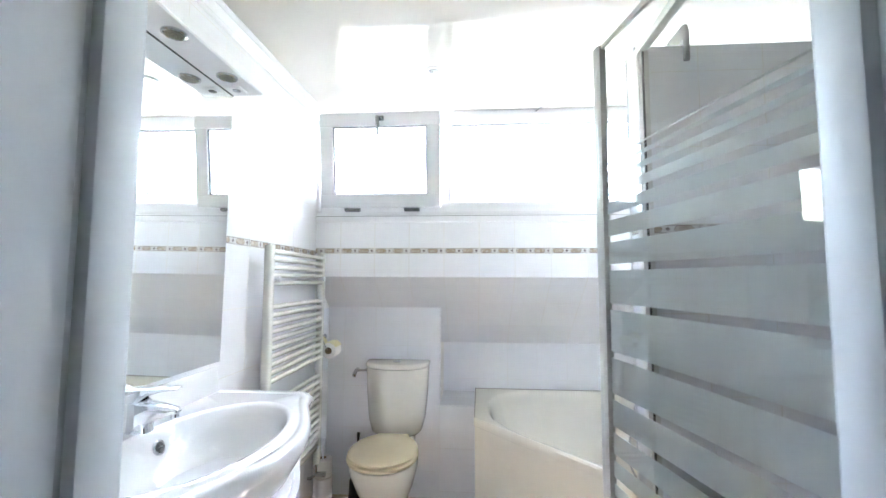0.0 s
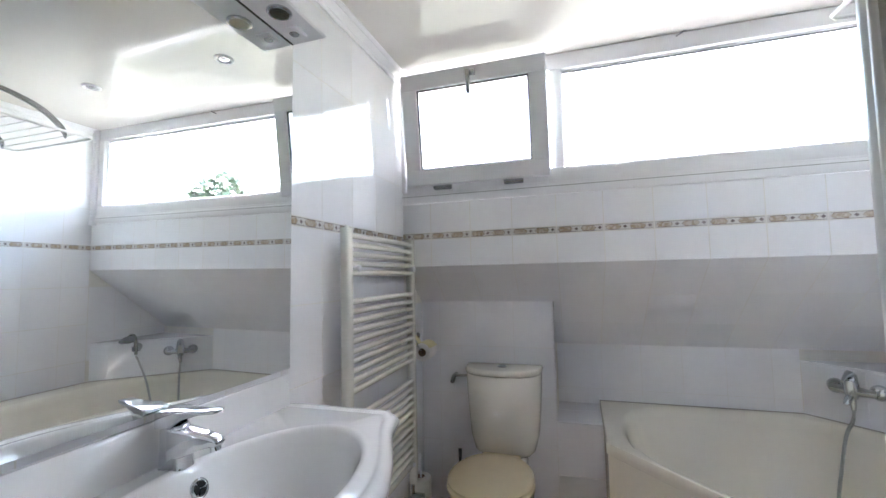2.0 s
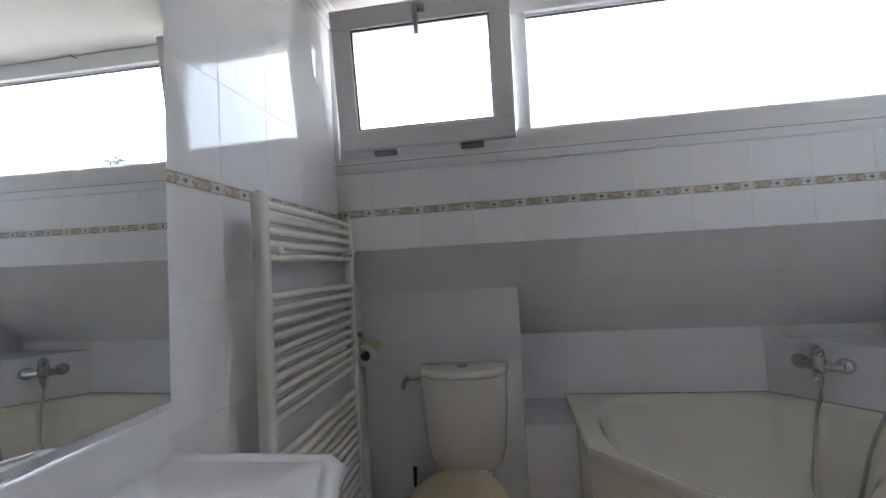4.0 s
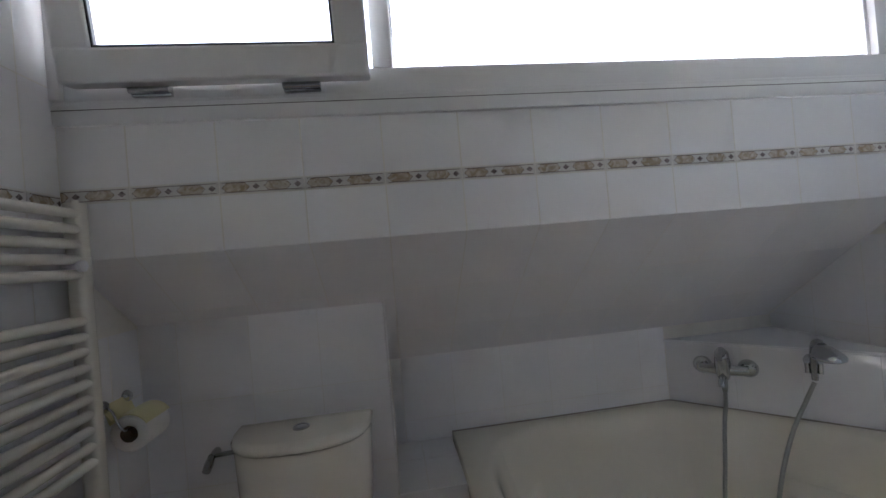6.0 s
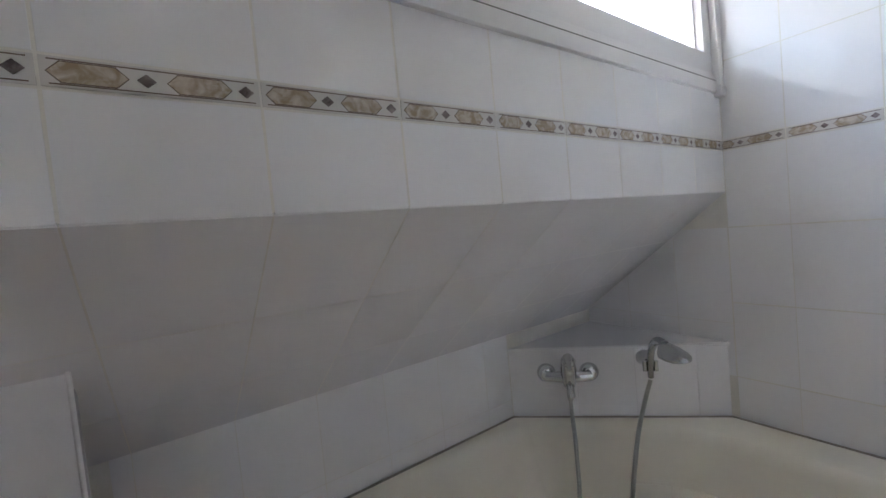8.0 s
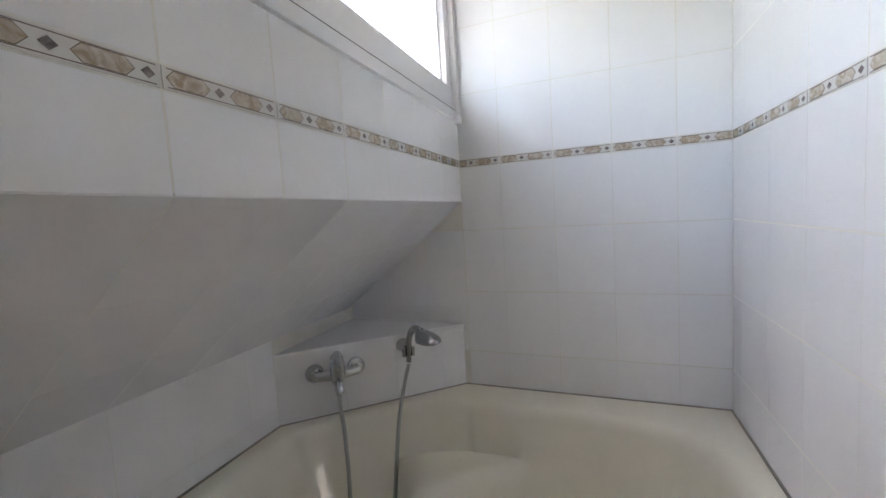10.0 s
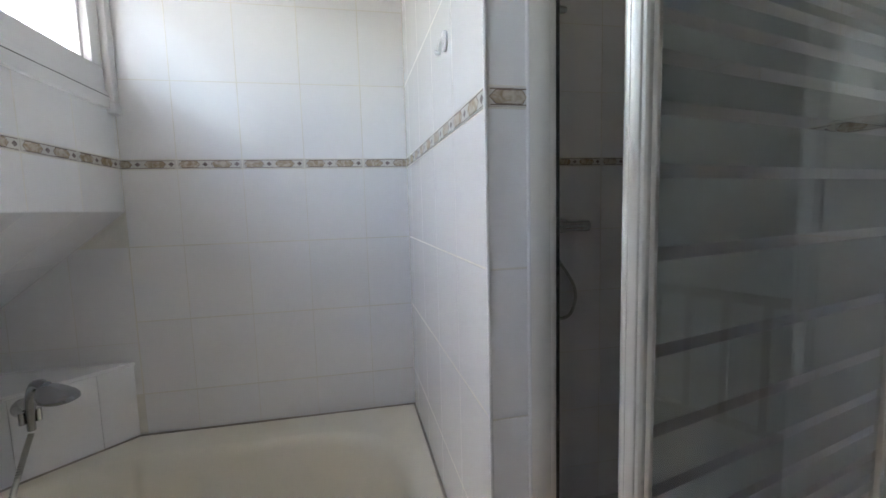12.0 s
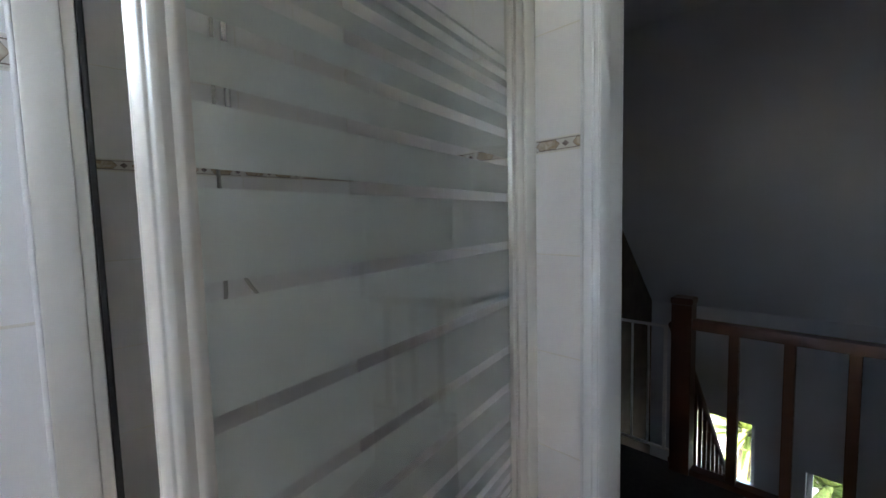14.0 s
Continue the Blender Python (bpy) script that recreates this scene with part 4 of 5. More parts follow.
part("head_rail", boxed(NIBX - 0.002, YS + 0.046, 2.062, NIBX + 0.026, NIBY2 - 0.002, 2.088, 0.003), ALU, frame_sh, smooth=40)
HX, HY = NIBX + 0.012, YS + 0.082
LX, LY = 0.372, 1.312
ang = math.degrees(math.atan2(LY - HY, LX - HX))
DLEN = math.hypot(LX - HX, LY - HY)
door = thing("shower_door", (0, 0, 0), "framed glass shower door with etched stripes, standing ajar", "shower door", m=pose(HX, HY, 0, 0, 0, ang))
ZD0, ZD1 = 0.075, 2.045
part("pane", boxed(0.014, -0.003, ZD0 + 0.012, DLEN - 0.035, 0.003, ZD1 - 0.008), SHOWER_GLASS, door).visible_shadow = False
bm = bmesh.new()
nose = [(0.0, -0.012), (0.006, -0.0135), (0.010, -0.0165), (0.015, -0.0165), (0.018, -0.014)]
for k in range(61):
    a = math.radians(-90 + 3 * k)
    r = 0.0168 - 0.0017 * max(0.0, math.cos(6 * a + 0.4)) ** 3
    nose.append((0.027 + r * math.cos(a), r * math.sin(a)))
nose += [(0.018, 0.014), (0.015, 0.0165), (0.010, 0.0165), (0.006, 0.0135), (0.0, 0.012)]
profile(bm, [(DLEN - 0.042 + a, b) for a, b in nose], ZD0, ZD1)
part("closing_profile", bm, ALU, door, smooth=50)
part("pivot_profile", boxed(0.0, -0.011, ZD0, 0.02, 0.011, ZD1, 0.004), ALU, door, smooth=40)
part("top_rail", boxed(0.02, -0.008, ZD1 - 0.016, DLEN - 0.042, 0.008, ZD1, 0.003), ALU, door, smooth=40)
part("bottom_rail", boxed(0.02, -0.008, ZD0, DLEN - 0.042, 0.008, ZD0 + 0.025, 0.003), ALU, door, smooth=40)
clear = [1.675, 1.645, 1.610, 1.565, 1.513, 1.448, 1.365, 1.252, 1.115, 0.997, 0.905, 0.828, 0.765, 0.715, 0.675, 0.645]
edges_z = [1.689] + [v for c in clear for v in (c + 0.0095, c - 0.0095)] + [0.632]
for hi, lo in zip(edges_z[0::2], edges_z[1::2]):
    part("etched_band", boxed(0.022, -0.0036, lo, DLEN - 0.046, -0.0031, hi), FROST, door, "milky etched stripe")
tray = thing("shower_tray", (0, 0, 0), "white ceramic shower tray", "shower tray")
bm = boxed(NIBX - 0.02, YS + 0.003, 0, XE - 0.002, NIBY2 - 0.003, 0.06, 0.012)
part("tray", bm, CERAMIC, tray, smooth=40)

riser = thing("shower_set", (XE, 0.922, 0), "chrome shower rail with bar mixer and looped hose", "shower")
bm = bmesh.new()
tube(bm, [(-0.05, 0, 1.60), (-0.05, 0, 2.16)], 0.0095, 12)
part("rail", bm, CHROME, riser, smooth=50)
for z in (1.62, 2.13):
    bm = bmesh.new()
    tube(bm, [(0, 0, z), (-0.035, 0, z), (-0.062, 0, z), (-0.066, 0, z)], [0.013, 0.012, 0.017, 0.012], 14)
    part("bracket", bm, CHROME, riser, smooth=45)
bm = bmesh.new()
tube(bm, [(-0.05, -0.07, 2.035), (-0.05, -0.05, 2.035), (-0.05, 0.05, 2.035), (-0.05, 0.07, 2.035)], [0.011, 0.014, 0.014, 0.010], 14)
tube(bm, [(-0.05, 0.0, 2.0), (-0.05, 0.0, 2.07)], 0.017, 14)
part("slider", bm, CHROME, riser, smooth=45)
bm = bmesh.new()
tube(bm, curve_pts([(-0.075, 0.03, 1.98), (-0.085, 0.03, 2.05), (-0.11, 0.03, 2.12), (-0.15, 0.03, 2.15)], 12), 0.011, 12)
lathe(bm, [(0.0, -0.02), (0.045, -0.018), (0.048, -0.008), (0.03, 0.008), (0.0, 0.014)], 22, Matrix.Translation((-0.185, 0.03, 2.145)) @ pose(0, 0, 0, 0, 25, 0))
part("handset", bm, CHROME, riser, smooth=50)
bm = bmesh.new()
tube(bm, [(-0.05, -0.165, 1.24), (-0.05, -0.125, 1.24), (-0.05, -0.12, 1.24), (-0.05, 0.10, 1.24), (-0.05, 0.105, 1.24), (-0.05, 0.14, 1.24)], [0.021, 0.022, 0.019, 0.019, 0.022, 0.021], 18)
for y in (-0.08, 0.07):
    tube(bm, [(0, y, 1.24), (-0.01, y, 1.24), (-0.02, y, 1.24), (-0.04, y, 1.24)], [0.03, 0.028, 0.015, 0.014], 16)
part("bar_mixer", bm, CHROME, riser, smooth=40)
bm = bmesh.new()
tube(bm, curve_pts([(-0.05, -0.01, 1.22), (-0.055, -0.02, 1.14), (-0.065, -0.10, 1.00), (-0.07, -0.08, 0.90), (-0.07, -0.01, 0.89), (-0.07, 0.05, 0.96), (-0.07, 0.045, 1.12), (-0.075, 0.045, 1.35), (-0.08, 0.048, 1.62), (-0.078, 0.04, 1.98)], 260), 0.0055, 7, 0.0015)
part("hose", bm, HOSE, riser, smooth=60)

# ---- drying rack hooked over the partition ----
rack = thing("drying_rack", (0.68, NIBY, NIBZ), "white and grey over-wall drying rack hooked on the partition", "drying rack")
for x in (0.0, 0.52):
    bm = bmesh.new()
    path = curve_pts([(x, 0.012, 0.055), (x, 0.11, 0.045), (x, 0.23, 0.01), (x, 0.31, -0.05), (x, 0.335, -0.085)], 14)
    loft(bm, [[p + Vector((a, 0, b)) for a, b in rounded_rect(0, 0, 0.009, 0.008 + 0.012 * i / 13, 0.005, 4)] for i, p in enumerate(path)])
    box(bm, x - 0.009, -0.085, 0.012, x + 0.009, 0.02, 0.065, 0.005)
    box(bm, x - 0.009, -0.09, -0.06, x + 0.009, -0.076, 0.05, 0.004)
    box(bm, x - 0.008, 0.003, -0.05, x + 0.008, 0.016, 0.04, 0.004)
    part("hook_arm", bm, STEEL, rack, "curved grey hook arm", 40)
bm = bmesh.new()
tube(bm, [(-0.05, 0.03, -0.085), (-0.06, 0.05, -0.085), (-0.06, 0.41, -0.085), (-0.045, 0.425, -0.085), (0.565, 0.425, -0.085), (0.58, 0.41, -0.085), (0.58, 0.05, -0.085), (0.57, 0.03, -0.085), (-0.05, 0.03, -0.085)], 0.0065, 8)
part("frame", bm, GATE_WHITE, rack, smooth=50)
for y in (0.09, 0.155, 0.22, 0.285, 0.35):
    bm = bmesh.new()
    tube(bm, [(-0.06, y, -0.085), (0.58, y, -0.085)], 0.003, 6)
    part("rod", bm, GATE_WHITE, rack, smooth=60)

hook = thing("adhesive_hook", (0.768, NIBY + 0.001, 1.667), "white plastic adhesive hook on the tiled partition", "wall hook")
bm = bmesh.new()
loft(bm, [[(w * math.cos(a), y, h * math.sin(a)) for a in np.linspace(0, 2 * math.pi, 20, endpoint=False)] for y, w, h in ((0.0, 0.017, 0.021), (0.004, 0.017, 0.021), (0.007, 0.012, 0.015))])
part("plate", bm, UPVC, hook, smooth=40)
bm = bmesh.new()
tube(bm, curve_pts([(0, 0.005, 0.005), (0, 0.012, -0.015), (0, 0.014, -0.024), (0, 0.019, -0.026), (0, 0.023, -0.021)], 14), [0.0045] * 10 + [0.004] * 4, 10)
part("prong", bm, UPVC, hook, smooth=60)


# ---- landing ----
LX0, LX1, LY0 = -1.9, 1.47, -3.2
LOWZ = -2.7
landing_floor = structure("floor_landing", boxed(LX0, -0.93, -0.2, LX1, YS_OUT, 0), DARK_FLOOR, "dark carpeted landing floor")
structure("floor_downstairs", boxed(LX0, LY0, LOWZ - 0.1, LX1, YS_OUT, LOWZ), DARK_FLOOR, "dark carpeted floor downstairs")
holes = [(0.56, 1.10, -1.34, -0.655), (-0.10, 0.20, -1.65, -0.945)]
bm = bmesh.new()
for a, b, c, d in with_holes(LX0, LX1, LOWZ, 0.40, holes):
    box(bm, a, LY0 - 0.2, c, b, LY0, d)
bmesh.ops.remove_doubles(bm, verts=bm.verts, dist=1e-4)
structure("wall_landing_south", bm, LAND_PAINT, "shaded grey-blue stairwell wall with two small windows")
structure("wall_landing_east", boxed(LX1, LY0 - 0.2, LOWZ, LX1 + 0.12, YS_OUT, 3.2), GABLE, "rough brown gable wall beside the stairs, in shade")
structure("wall_landing_west", boxed(LX0 - 0.12, LY0 - 0.2, LOWZ, LX0, YS_OUT, 3.2), LAND_PAINT, "shaded landing wall")
bm = bmesh.new()
for a, b, c, d in with_holes(LX0, LX1, LOWZ, 2.5, [(XW, XE, 0, ZC)]):
    box(bm, a, YS_OUT - 0.001, c, b, YS_OUT + 0.13, d)
bm2 = bmesh.new()
for a, b, c, d in with_holes(LX0, LX1, 0, 2.5, [(DX0 - 0.03, DX1 + 0.03, -1, DZ + 0.03)]):
    box(bm2, a, YS_OUT - 0.012, c, b, YS_OUT - 0.002, d)
structure("wall_landing_north", bm, LAND_PAINT, "landing wall round the bathroom door")
structure("plaster_landing_north", bm2, LAND_PAINT, "painted plaster round the bathroom door")
m_roof = frame_m((LX0, LY0, 0.40), (1, 0, 0), (0, 1, 1))
structure("ceiling_landing_slope", boxed(0, -0.15, 0, LX1 - LX0, 2.9, 0.15, m=m_roof), LAND_PAINT, "sloping grey-blue attic ceiling over the stairs")
structure("ceiling_landing", boxed(LX0, -1.25, 2.40, LX1, YS_OUT, 2.5), LAND_PAINT, "flat landing ceiling")
structure("roof", boxed(LX0 - 0.12, YS_OUT, ZC + 0.1, LX1 + 0.5, YN + 0.329, ZC + 0.2), ROOFING, "grey flat dormer roof")


def stair_window(x0, x1, z0, z1):
    w = thing("window_stairs", (0, 0, 0), "small white-framed stairwell window onto the sunny garden", "window", kind="structure")
    bm = bmesh.new()
    for a, b, c, d in ((x0, x1, z0, z0 + 0.04), (x0, x1, z1 - 0.04, z1), (x0, x0 + 0.04, z0 + 0.04, z1 - 0.04), (x1 - 0.04, x1, z0 + 0.04, z1 - 0.04)):
        box(bm, a, LY0 - 0.16, c, b, LY0 - 0.1, d, 0.003)
    part("frame", bm, UPVC, w)
    part("pane", boxed(x0 + 0.035, LY0 - 0.135, z0 + 0.035, x1 - 0.035, LY0 - 0.125, z1 - 0.035), GLASS, w).visible_shadow = False


for h in holes:
    stair_window(*h)

# balustrade
RAILY, NX = -0.90, 0.545
rail = thing("banister", (0, RAILY, 0), "dark reddish wooden banister along the stairwell", "banister")
bm = bmesh.new()
loft(bm, [[(x, a, b) for a, b in ((-0.032, 0.745), (0.032, 0.745), (0.034, 0.765), (0.028, 0.79), (0.012, 0.797), (-0.012, 0.797), (-0.028, 0.79), (-0.034, 0.765))] for x in (LX0, NX - 0.04)])
part("handrail", bm, DARK_WOOD, rail, smooth=50)
bm = boxed(NX - 0.045, -0.045, 0, NX + 0.045, 0.045, 0.865, 0.004)
box(bm, NX - 0.05, -0.05, 0.865, NX + 0.05, 0.05, 0.90, 0.008)
part("newel_post", bm, DARK_WOOD, rail)
for k in range(13):
    x = NX - 0.213 - 0.2 * k
    if x > LX0 + 0.05:
        part("baluster", boxed(x - 0.02, -0.02, 0.0, x + 0.02, 0.02, 0.75, 0.003), DARK_WOOD, rail)
part("bottom_rail", boxed(LX0, -0.03, 0.0, NX - 0.04, 0.03, 0.03, 0.003), DARK_WOOD, rail)

# stairs down along the gable wall
stairs = thing("stairs", (0, 0, 0), "wooden stairs going down along the gable wall", "stairs", kind="structure")
NS = 14
for k in range(NS - 1):
    z = -(k + 1) * 2.7 / NS
    y = -0.95 - 0.17 * k
    if y - 0.17 > LY0:
        part("tread", boxed(0.62, y - 0.19, z - 0.035, LX1 - 0.003, y, z, 0.006), TAN_WOOD, stairs)
bm = bmesh.new()
loft(bm, [[(x, -0.94, 0.02), (x, -0.94, -0.25), (x, -3.1, -2.65), (x, -3.1, -2.35)] for x in (0.585, 0.62)])
part("stringer", bm, DARK_WOOD, stairs)
bm = bmesh.new()
tube(bm, [(0.60, -0.94, 0.74), (0.60, -3.1, -1.63)], 0.028, 10)
part("handrail", bm, DARK_WOOD, stairs, smooth=50)
for k in range(18):
    y = -1.03 - 0.115 * k
    z = 0.74 + (y + 0.94) * (2.37 / 2.16)
    part("baluster", boxed(0.59, y - 0.011, z - 0.80, 0.612, y + 0.011, z, 0.002), DARK_WOOD, stairs)
structure("wall_stairs", boxed(0.62, -0.94, LOWZ, LX1, -0.93, -0.2), TAN_WOOD, "tan boarding under the landing edge")

gate = thing("safety_gate", (0, -0.99, 0), "white metal child safety gate at the head of the stairs", "safety gate")
for z in (0.03, 0.712):
    bm = bmesh.new()
    tube(bm, [(0.62, 0, z), (LX1 - 0.02, 0, z)], 0.0085, 8)
    part("rail", bm, GATE_WHITE, gate, smooth=50)
for k in range(10):
    x = 0.655 + 0.0865 * k
    bm = bmesh.new()
    tube(bm, [(x, 0, 0.03), (x, 0, 0.712)], 0.0065 if k else 0.010, 8)
    part("bar", bm, GATE_WHITE, gate, smooth=50)


# ---- outdoors ----
m_eaves = frame_m((-3.5, YN + 0.125, 1.62), (1, 0, 0), -SDIR)
structure("roof_eaves", boxed(0, 0, -0.08, 8.0, 4.2, 0.0, m=m_eaves), ROOFING, "grey roof falling away below the long window")
structure("ground", boxed(-400, -400, -3.2, 400, 400, -2.9), GRASS, "garden ground reaching to the horizon")
structure("pavement", boxed(-4, -7.5, -2.9, 5, LY0 - 0.2, -2.86), PAVING, "pale sunlit terrace below the stair windows")


def yucca(at, scale, label):
    t = thing("yucca", at, label, "shrub", "yuccas")
    bm = bmesh.new()
    tube(bm, [(0, 0, 0), (0.03, 0.02, 0.35 * scale), (0.02, 0.0, 0.7 * scale)], [0.09 * scale, 0.075 * scale, 0.06 * scale], 10)
    part("trunk", bm, BARK, t, smooth=60)
    bm = bmesh.new()
    rng = random.Random(5)
    for _ in range(150):
        a, e = rng.uniform(0, 6.283), rng.uniform(-0.5, 1.45)
        ln = rng.uniform(0.55, 0.8) * scale
        d = Vector((math.cos(a) * math.cos(e), math.sin(a) * math.cos(e), math.sin(e)))
        s = Vector((-math.sin(a), math.cos(a), 0))
        o = Vector((0.02, 0, 0.7 * scale)) + d * 0.05
        rows = []
        for k, w in ((0, 0.018), (0.35, 0.026), (0.7, 0.017), (1.0, 0.002)):
            p = o + d * ln * k + Vector((0, 0, -0.16 * scale * k * k * math.cos(e)))
            rows.append((bm.verts.new(p - s * w * scale), bm.verts.new(p + Vector((0, 0, -0.008))), bm.verts.new(p + s * w * scale)))
        for r0, r1 in zip(rows, rows[1:]):
            bm.faces.new((r0[0], r0[1], r1[1], r1[0]))
            bm.faces.new((r0[1], r0[2], r1[2], r1[1]))
    part("leaves", bm, YUCCA, t)
    return t


yucca((0.95, -5.6, -2.86), 1.5, "spiky green-yellow yucca on the sunny terrace")
yucca((0.1, -5.2, -2.86), 1.2, "smaller spiky yucca on the sunny terrace")


def leafy(bm, c, r, n, rng, size):
    """Loose clumps of small leaves in an uneven ball."""
    for _ in range(n):
        d = Vector((rng.gauss(0, 1), rng.gauss(0, 1), rng.gauss(0, 0.8))).normalized()
        p = Vector(c) + d * r * rng.uniform(0.55, 1.08)
        u = Vector((rng.gauss(0, 1), rng.gauss(0, 1), rng.gauss(0, 1))).normalized()
        v = u.orthogonal().normalized()
        s = size * rng.uniform(0.6, 1.3)
        bm.faces.new([bm.verts.new(p + u * s), bm.verts.new(p + v * s * 0.45), bm.verts.new(p - u * s), bm.verts.new(p - v * s * 0.45)])


def tree(at, height, crown, label, seed):
    t = thing("tree", at, label, "tree", "garden trees")
    rng = random.Random(seed)
    bm = bmesh.new()
    tube(bm, [(0, 0, 0), (0.1, 0, height * 0.35), (0.0, 0.1, height * 0.62)], [0.22, 0.17, 0.1], 10)
    balls = []
    for k in range(9):
        a = k * 2.4
        rr = crown * (0.35 + 0.35 * rng.random())
        c = Vector((math.cos(a) * rr, math.sin(a) * rr, height * (0.60 + 0.30 * rng.random())))
        tube(bm, [(0.05, 0.03, height * 0.42), c * 0.6 + Vector((0, 0, height * 0.2)), c], [0.09, 0.05, 0.02], 6)
        balls.append((c, crown * rng.uniform(0.32, 0.5)))
    balls.append((Vector((0, 0, height * 0.92)), crown * 0.38))
    part("trunk", bm, BARK, t, smooth=60)
    bm = bmesh.new()
    for c, r in balls:
        leafy(bm, c, r, 1100, rng, 0.14)
    part("crown", bm, LEAF, t)
    return t


tree((12.2, 13.5, -2.9), 8.5, 2.0, "leafy green garden tree beyond the long window", 3)
for k, (x, y) in enumerate(((-1.5, -9.5), (2.5, -9.0), (0.6, -11.0))):
    tree((x, y, -2.9), 3.6 + 0.3 * k, 1.9, "leafy green shrub tree behind the terrace", 11 + k)


# ---- tiles, piece by piece ----
TILE_MESH = {}


def tile_mesh(w, h, mat):
    key = (round(w, 3), round(h, 3), mat.name)
    if key not in TILE_MESH:
        bm = bmesh.new()
        c = 0.0008
        lo = [bm.verts.new((x, y, -0.004)) for x, y in ((-w / 2, -h / 2), (w / 2, -h / 2), (w / 2, h / 2), (-w / 2, h / 2))]
        mid = [bm.verts.new((x, y, -0.0008)) for x, y in ((-w / 2, -h / 2), (w / 2, -h / 2), (w / 2, h / 2), (-w / 2, h / 2))]
        hi = [bm.verts.new((x, y, 0)) for x, y in ((-w / 2 + c, -h / 2 + c), (w / 2 - c, -h / 2 + c), (w / 2 - c, h / 2 - c), (-w / 2 + c, h / 2 - c))]
        bm.faces.new(hi)
        for a, b in ((lo, mid), (mid, hi)):
            for i in range(4):
                bm.faces.new((a[i], a[(i + 1) % 4], b[(i + 1) % 4], b[i]))
        me = bpy.data.meshes.new("tile")
        bm.to_mesh(me)
        bm.free()
        me.materials.append(mat)
        TILE_MESH[key] = me
    return TILE_MESH[key]


def tiles(parent, m, us, vs, mat=TILE, gap=0.002, skip=(), name="tile", side=None):
    """Tiles between the joints us and vs on the face whose frame is m (x along the wall, y up it, z out of it)."""
    rng = random.Random(len(us) * 31 + len(vs))
    tilt = 0.06 if gap > 0.001 else 0.015
    for a, b in zip(us, us[1:]):
        for c, d in zip(vs, vs[1:]):
            if b - a < 0.012 or d - c < 0.012 or any(s[0] <= (a + b) / 2 <= s[1] and s[2] <= (c + d) / 2 <= s[3] for s in skip):
                continue
            ob = new(name, tile_mesh(b - a - (gap if side is None else side), d - c - gap, mat))
            ob.matrix_basis = m @ Matrix.Translation(((a + b) / 2, (c + d) / 2, -0.0006)) @ pose(0, 0, 0, rng.uniform(-tilt, tilt), rng.uniform(-tilt, tilt), 0)
            ob.parent = parent


BORDER = {}


def border_mesh(w, shift):
    """One strip of the border: two marbled hexagons and two lozenges between brown lines; shift: where a cut strip starts."""
    key = (round(w, 3), round(shift, 3))
    if key in BORDER:
        return BORDER[key]
    h = BAND1 - BAND0 - 0.003
    bm = bmesh.new()
    box(bm, -w / 2, -h / 2, -0.004, w / 2, h / 2, 0.0)

    def flat(pts, mi, z):
        pts = [(x - shift - w / 2, y, z) for x, y in pts]
        if min(p[0] for p in pts) < -w / 2 + 0.0005 or max(p[0] for p in pts) > w / 2 - 0.0005:
            pts = [(max(-w / 2 + 0.0006, min(w / 2 - 0.0006, p[0])), p[1], p[2]) for p in pts]
            if max(p[0] for p in pts) - min(p[0] for p in pts) < 0.004:
                return
            xs = sorted({(round(p[0], 5), round(p[1], 5)) for p in pts})
            if len(xs) < 3:
                return
        f = bm.faces.new([bm.verts.new(p) for p in pts])
        f.material_index = mi

    for s in (-1, 1):
        y = s * h * 0.40
        flat([(0.006, y - 0.0007), (0.194, y - 0.0007), (0.194, y + 0.0007), (0.006, y + 0.0007)], 2, 0.0004)
    for x0 in (0.004, 0.103):
        a, b, q = x0, x0 + 0.066, h * 0.37
        flat([(a, 0), (a + 0.011, -q), (b - 0.011, -q), (b, 0), (b - 0.011, q), (a + 0.011, q)], 2, 0.0003)
        q *= 0.9
        flat([(a + 0.0012, 0), (a + 0.0115, -q), (b - 0.0115, -q), (b - 0.0012, 0), (b - 0.0115, q), (a + 0.0115, q)], 1, 0.0006)
        c = x0 + 0.081
        flat([(c - 0.009, 0), (c, -0.0075), (c + 0.009, 0), (c, 0.0075)], 3, 0.0004)
    me = bpy.data.meshes.new("border_tile")
    bm.to_mesh(me)
    bm.free()
    for mt in (BORDER_BASE, HEX, LINE, DIAMOND):
        me.materials.append(mt)
    BORDER[key] = me
    return me


def border(parent, m, us, v0, pitch_start):
    """Border strips along us; pitch_start: a joint from which the pattern counts."""
    for a, b in zip(us, us[1:]):
        if b - a < 0.012:
            continue
        shift = (a - pitch_start) % TW
        shift = 0.0 if shift > TW - 0.002 or b - a > TW - 0.004 else shift
        ob = new("border_tile", border_mesh(b - a - 0.003, shift))
        ob.matrix_basis = m @ Matrix.Translation(((a + b) / 2, v0, 0.0005))
        ob.parent = parent


def joints(start, end, ref, pitch=TW):
    """Joints between start and end that keep to the pitch through ref."""
    k = math.ceil((start - ref) / pitch - 1e-6)
    out = [start]
    while ref + k * pitch < end - 0.004:
        if ref + k * pitch > start + 0.004:
            out.append(ref + k * pitch)
        k += 1
    return out + [end]


ROWS_LOW = [0.0, 0.215, 0.467, 0.719, 0.971, 1.223, BAND0]
ROWS_HIGH = [BAND1, 1.760, 2.012, 2.264, ZC]
JX = 0.2226
bz = (BAND0 + BAND1) / 2
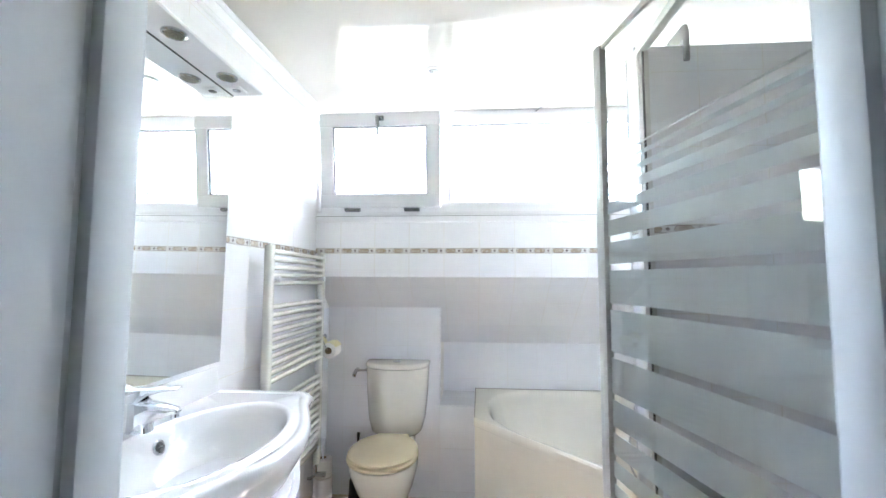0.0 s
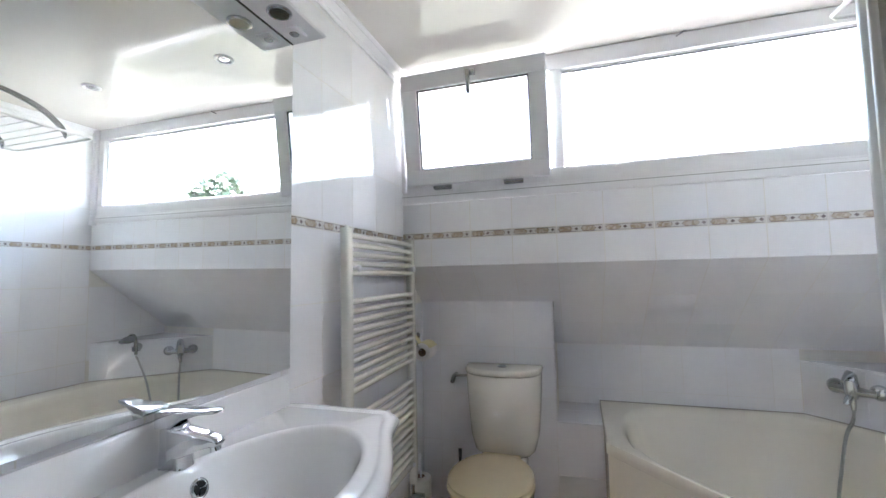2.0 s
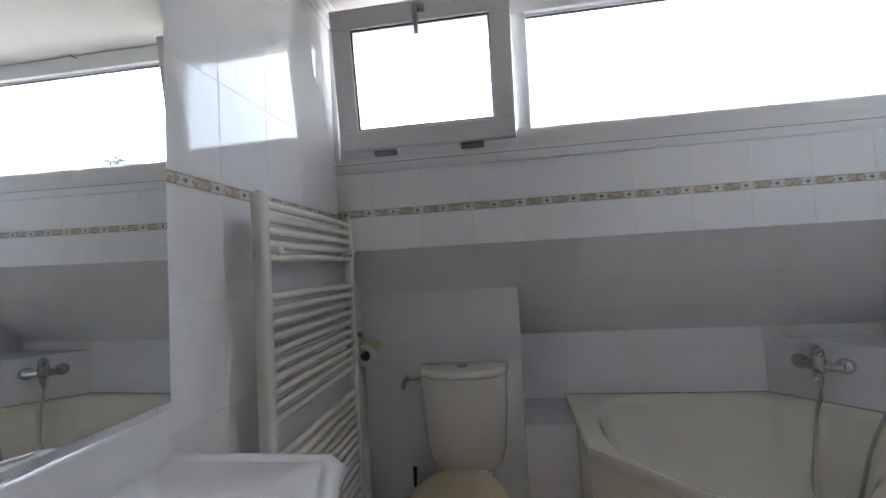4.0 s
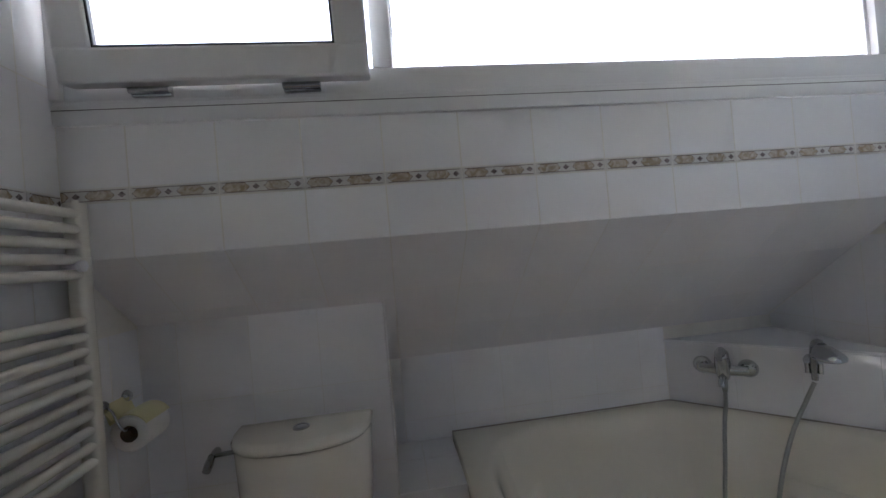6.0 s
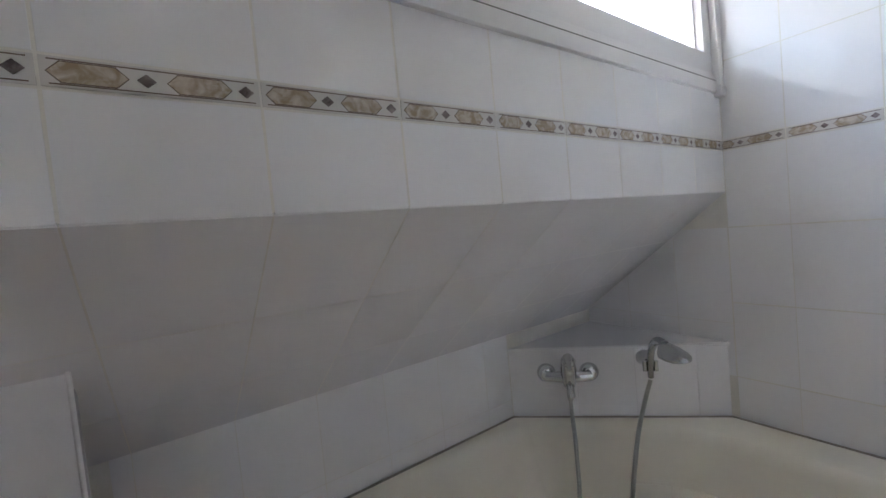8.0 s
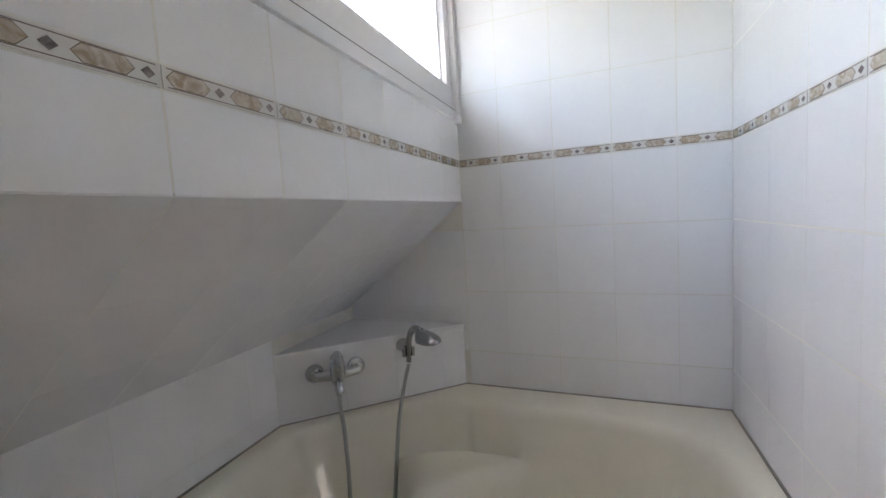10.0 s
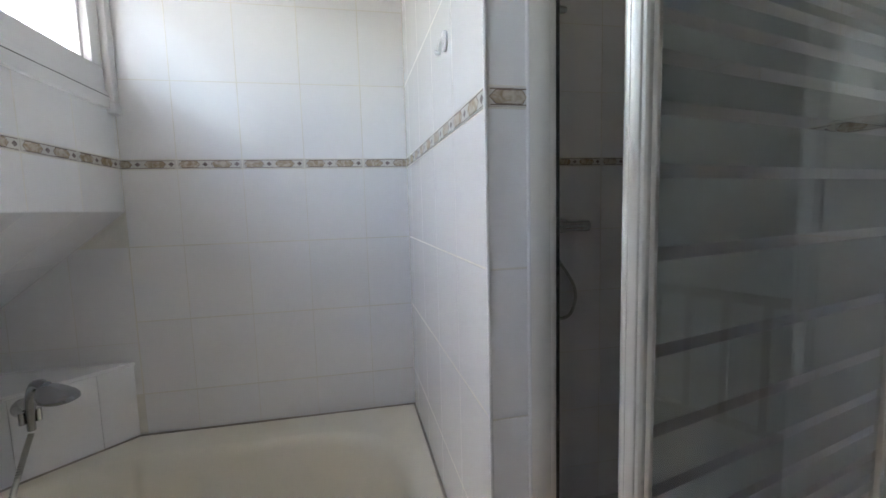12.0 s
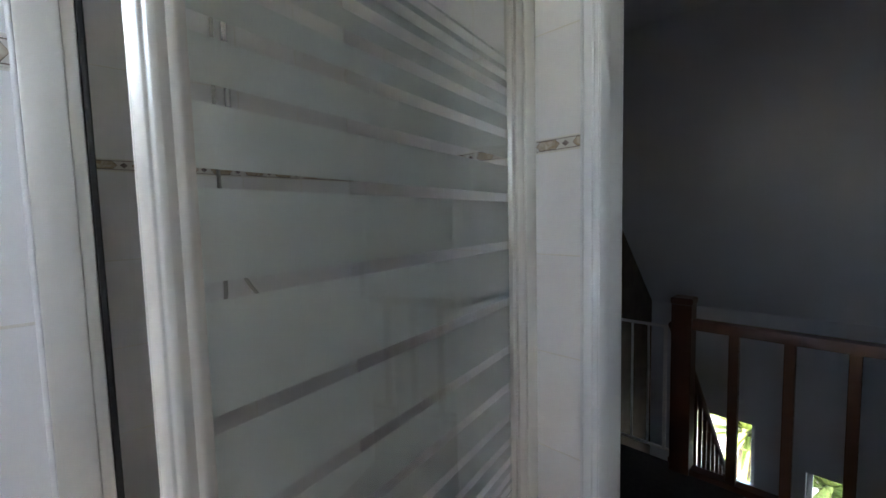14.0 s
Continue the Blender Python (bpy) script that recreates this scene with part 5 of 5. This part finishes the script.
# rounded white edge beads on the outer corners
for owner, p, q in ((wall_panel, (-0.2195, YPAN - 0.001, 0.56), (-0.2195, YPAN - 0.001, 1.158)), (ledge, (-0.219, 2.6005, 0.5575), (-0.006, 2.6005, 0.5575)),
                    (nib_wall, (NIBX, NIBY, 0.0), (NIBX, NIBY, NIBZ)), (nib_wall, (NIBX, NIBY2, 0.0), (NIBX, NIBY2, NIBZ)),
                    (corner_shelf, (0.947, YLOW - 0.006, SHZ - 0.003), (XE + 0.024, 2.398, SHZ - 0.003))):
    part("edge_bead", tube(bmesh.new(), [p, q], 0.0034, 10), UPVC, owner, "white rounded edge bead", 60)
# window wall
mN = frame_m((0, YN, 0), (1, 0, 0), (0, 0, 1))
un = joints(XW, XE + 0.035, JX)
tiles(wall_north, mN, un, [ZSL, BAND0], gap=0.0024)
tiles(wall_north, mN, un, [BAND1, 1.657], gap=0.0024)
border(wall_north, mN, un, bz, JX)
# slope, low wall, panel, ledge
m_sl = frame_m((0, YN, ZSL), (1, 0, 0), SDIR)
tiles(wall_slope, m_sl, un, [-SL, -0.504, -0.252, 0.0], gap=0.0007, side=0.0012)
mLow = frame_m((0, YLOW, 0), (1, 0, 0), (0, 0, 1))
tiles(wall_low, mLow, joints(-0.22, 0.947, JX), [0.54, 0.64, ZLOW + 0.002], gap=0.0004)
mPan = frame_m((0, YPAN, 0), (1, 0, 0), (0, 0, 1))
tiles(wall_panel, mPan, joints(XW, -0.222, -0.222), [0.0, 0.157, 0.409, 0.661, 0.913, 1.163], gap=0.0004)
mPs = frame_m((-0.2195, 0, 0), (0, 1, 0), (0, 0, 1))
tiles(wall_panel, mPs, [YPAN, YPAN + 0.06], [0.556, 0.86, 1.12])
mLf = frame_m((0, 2.60, 0), (1, 0, 0), (0, 0, 1))
tiles(ledge, mLf, [-0.222, -0.004], [0.0, 0.052, 0.304, 0.555])
mLt = frame_m((0, 0, 0.5585), (1, 0, 0), (0, 1, 0))
tiles(ledge, mLt, [-0.22, -0.125, -0.005], [2.60, 2.80, YLOW])
# slanting face of the corner shelf
tiles(corner_shelf, m_diag if DN.dot(m_diag.to_3x3().col[2]) > 0 else m_diag @ Matrix.Rotation(math.pi, 4, "Y") @ Matrix.Translation((-0.741, 0, 0)), [0.0, 0.24, 0.44, 0.64, 0.740], [0.0, SHZ - 0.013 - ZR], gap=0.0007)
# west wall
mW = frame_m((XW, 0, -0.014), (0, 1, 0), (0, 0, 1))
uw = joints(YS, YN + 0.0, 1.682)
tiles(wall_west, mW, uw, ROWS_LOW)
tiles(wall_west, mW, uw, ROWS_HIGH)
border(wall_west, mW, uw, bz, 1.682)
tiles(wall_west, mW, [YN + 0.002, 2.498, YPAN], [0.0, 0.215, 0.467, 0.719, 0.971, 1.16])
# east wall: over the bath, behind the shelf, in the shower
mE = frame_m((XE, 0, 0), (0, -1, 0), (0, 0, 1))
ue = [-y for y in joints(NIBY, YN, 2.215)][::-1]
tiles(wall_east, mE, ue, [0.467, 0.719, 0.971, 1.223, BAND0], gap=0.0028, side=0.0007)
tiles(wall_east, mE, ue, ROWS_HIGH)
border(wall_east, mE, ue, bz, -2.215)
tiles(wall_east, mE, [-YLOW, -2.75, -2.56, -YN - 0.002], [0.719, 0.90, 1.223], gap=0.0007)
us = [-y for y in joints(YS, NIBY2, 0.672)][::-1]
tiles(wall_east, mE, us, ROWS_LOW)
tiles(wall_east, mE, us, ROWS_HIGH)
border(wall_east, mE, us, bz, -0.672)
# partition: bath side, shower side, end
ub = [-x for x in joints(NIBX, XE, NIBX)][::-1]
mNb = frame_m((0, NIBY, 0), (-1, 0, 0), (0, 0, 1))
tiles(nib_wall, mNb, ub, ROWS_LOW, gap=0.0028, side=0.0007)
tiles(nib_wall, mNb, ub, [BAND1, 1.760, 2.012, NIBZ])
border(nib_wall, mNb, ub, bz, -NIBX)
mNs = frame_m((0, NIBY2, 0), (1, 0, 0), (0, 0, 1))
tiles(nib_wall, mNs, joints(NIBX, XE, NIBX), ROWS_LOW)
tiles(nib_wall, mNs, joints(NIBX, XE, NIBX), [BAND1, 1.760, 2.012, NIBZ])
border(nib_wall, mNs, joints(NIBX, XE, NIBX), bz, NIBX)
mNe = frame_m((NIBX, 0, 0), (0, -1, 0), (0, 0, 1))
tiles(nib_wall, mNe, [-NIBY, -NIBY2], ROWS_LOW)
tiles(nib_wall, mNe, [-NIBY, -NIBY2], [BAND1, 1.760, 2.012, NIBZ])
border(nib_wall, mNe, [-NIBY, -NIBY2], bz, -NIBY)
tiles(nib_wall, frame_m((0, 0, NIBZ), (1, 0, 0), (0, 1, 0)), joints(NIBX, XE, NIBX), [NIBY2, NIBY])
# door wall
mS = frame_m((0, YS, 0), (-1, 0, 0), (0, 0, 1))
ul = joints(-DX0 + 0.03, -XW, -DX0 + 0.03)
ur = joints(-XE, -DX1 - 0.03, -NIBX)
um = joints(-DX1 - 0.03, -DX0 + 0.03, -DX1 - 0.03)
for u in (ul, ur):
    tiles(wall_south, mS, u, ROWS_LOW)
    tiles(wall_south, mS, u, ROWS_HIGH)
    border(wall_south, mS, u, bz, -NIBX)
tiles(wall_south, mS, um, [DZ + 0.03, 2.264, ZC])
# floor
tiles(floor, Matrix.Identity(4), joints(XW, XE, 0.0, 0.30), joints(YS_OUT, YLOW, 0.9, 0.30), FLOOR_TILE, 0.004, name="floor_tile")

# the side walls run slightly out of square, with all that hangs on them
for obs, x, y, a in (((wall_west, coving_west, holder, hung), XW, 1.03, SKEW_W), ((wall_east, coving_east, riser), XE, NIBY, SKEW_E)):
    turn = Matrix.Translation((x, y, 0)) @ Matrix.Rotation(radians(-a), 4, "Z") @ Matrix.Translation((-x, -y, 0))
    for ob in obs:
        ob.matrix_basis = turn @ ob.matrix_basis
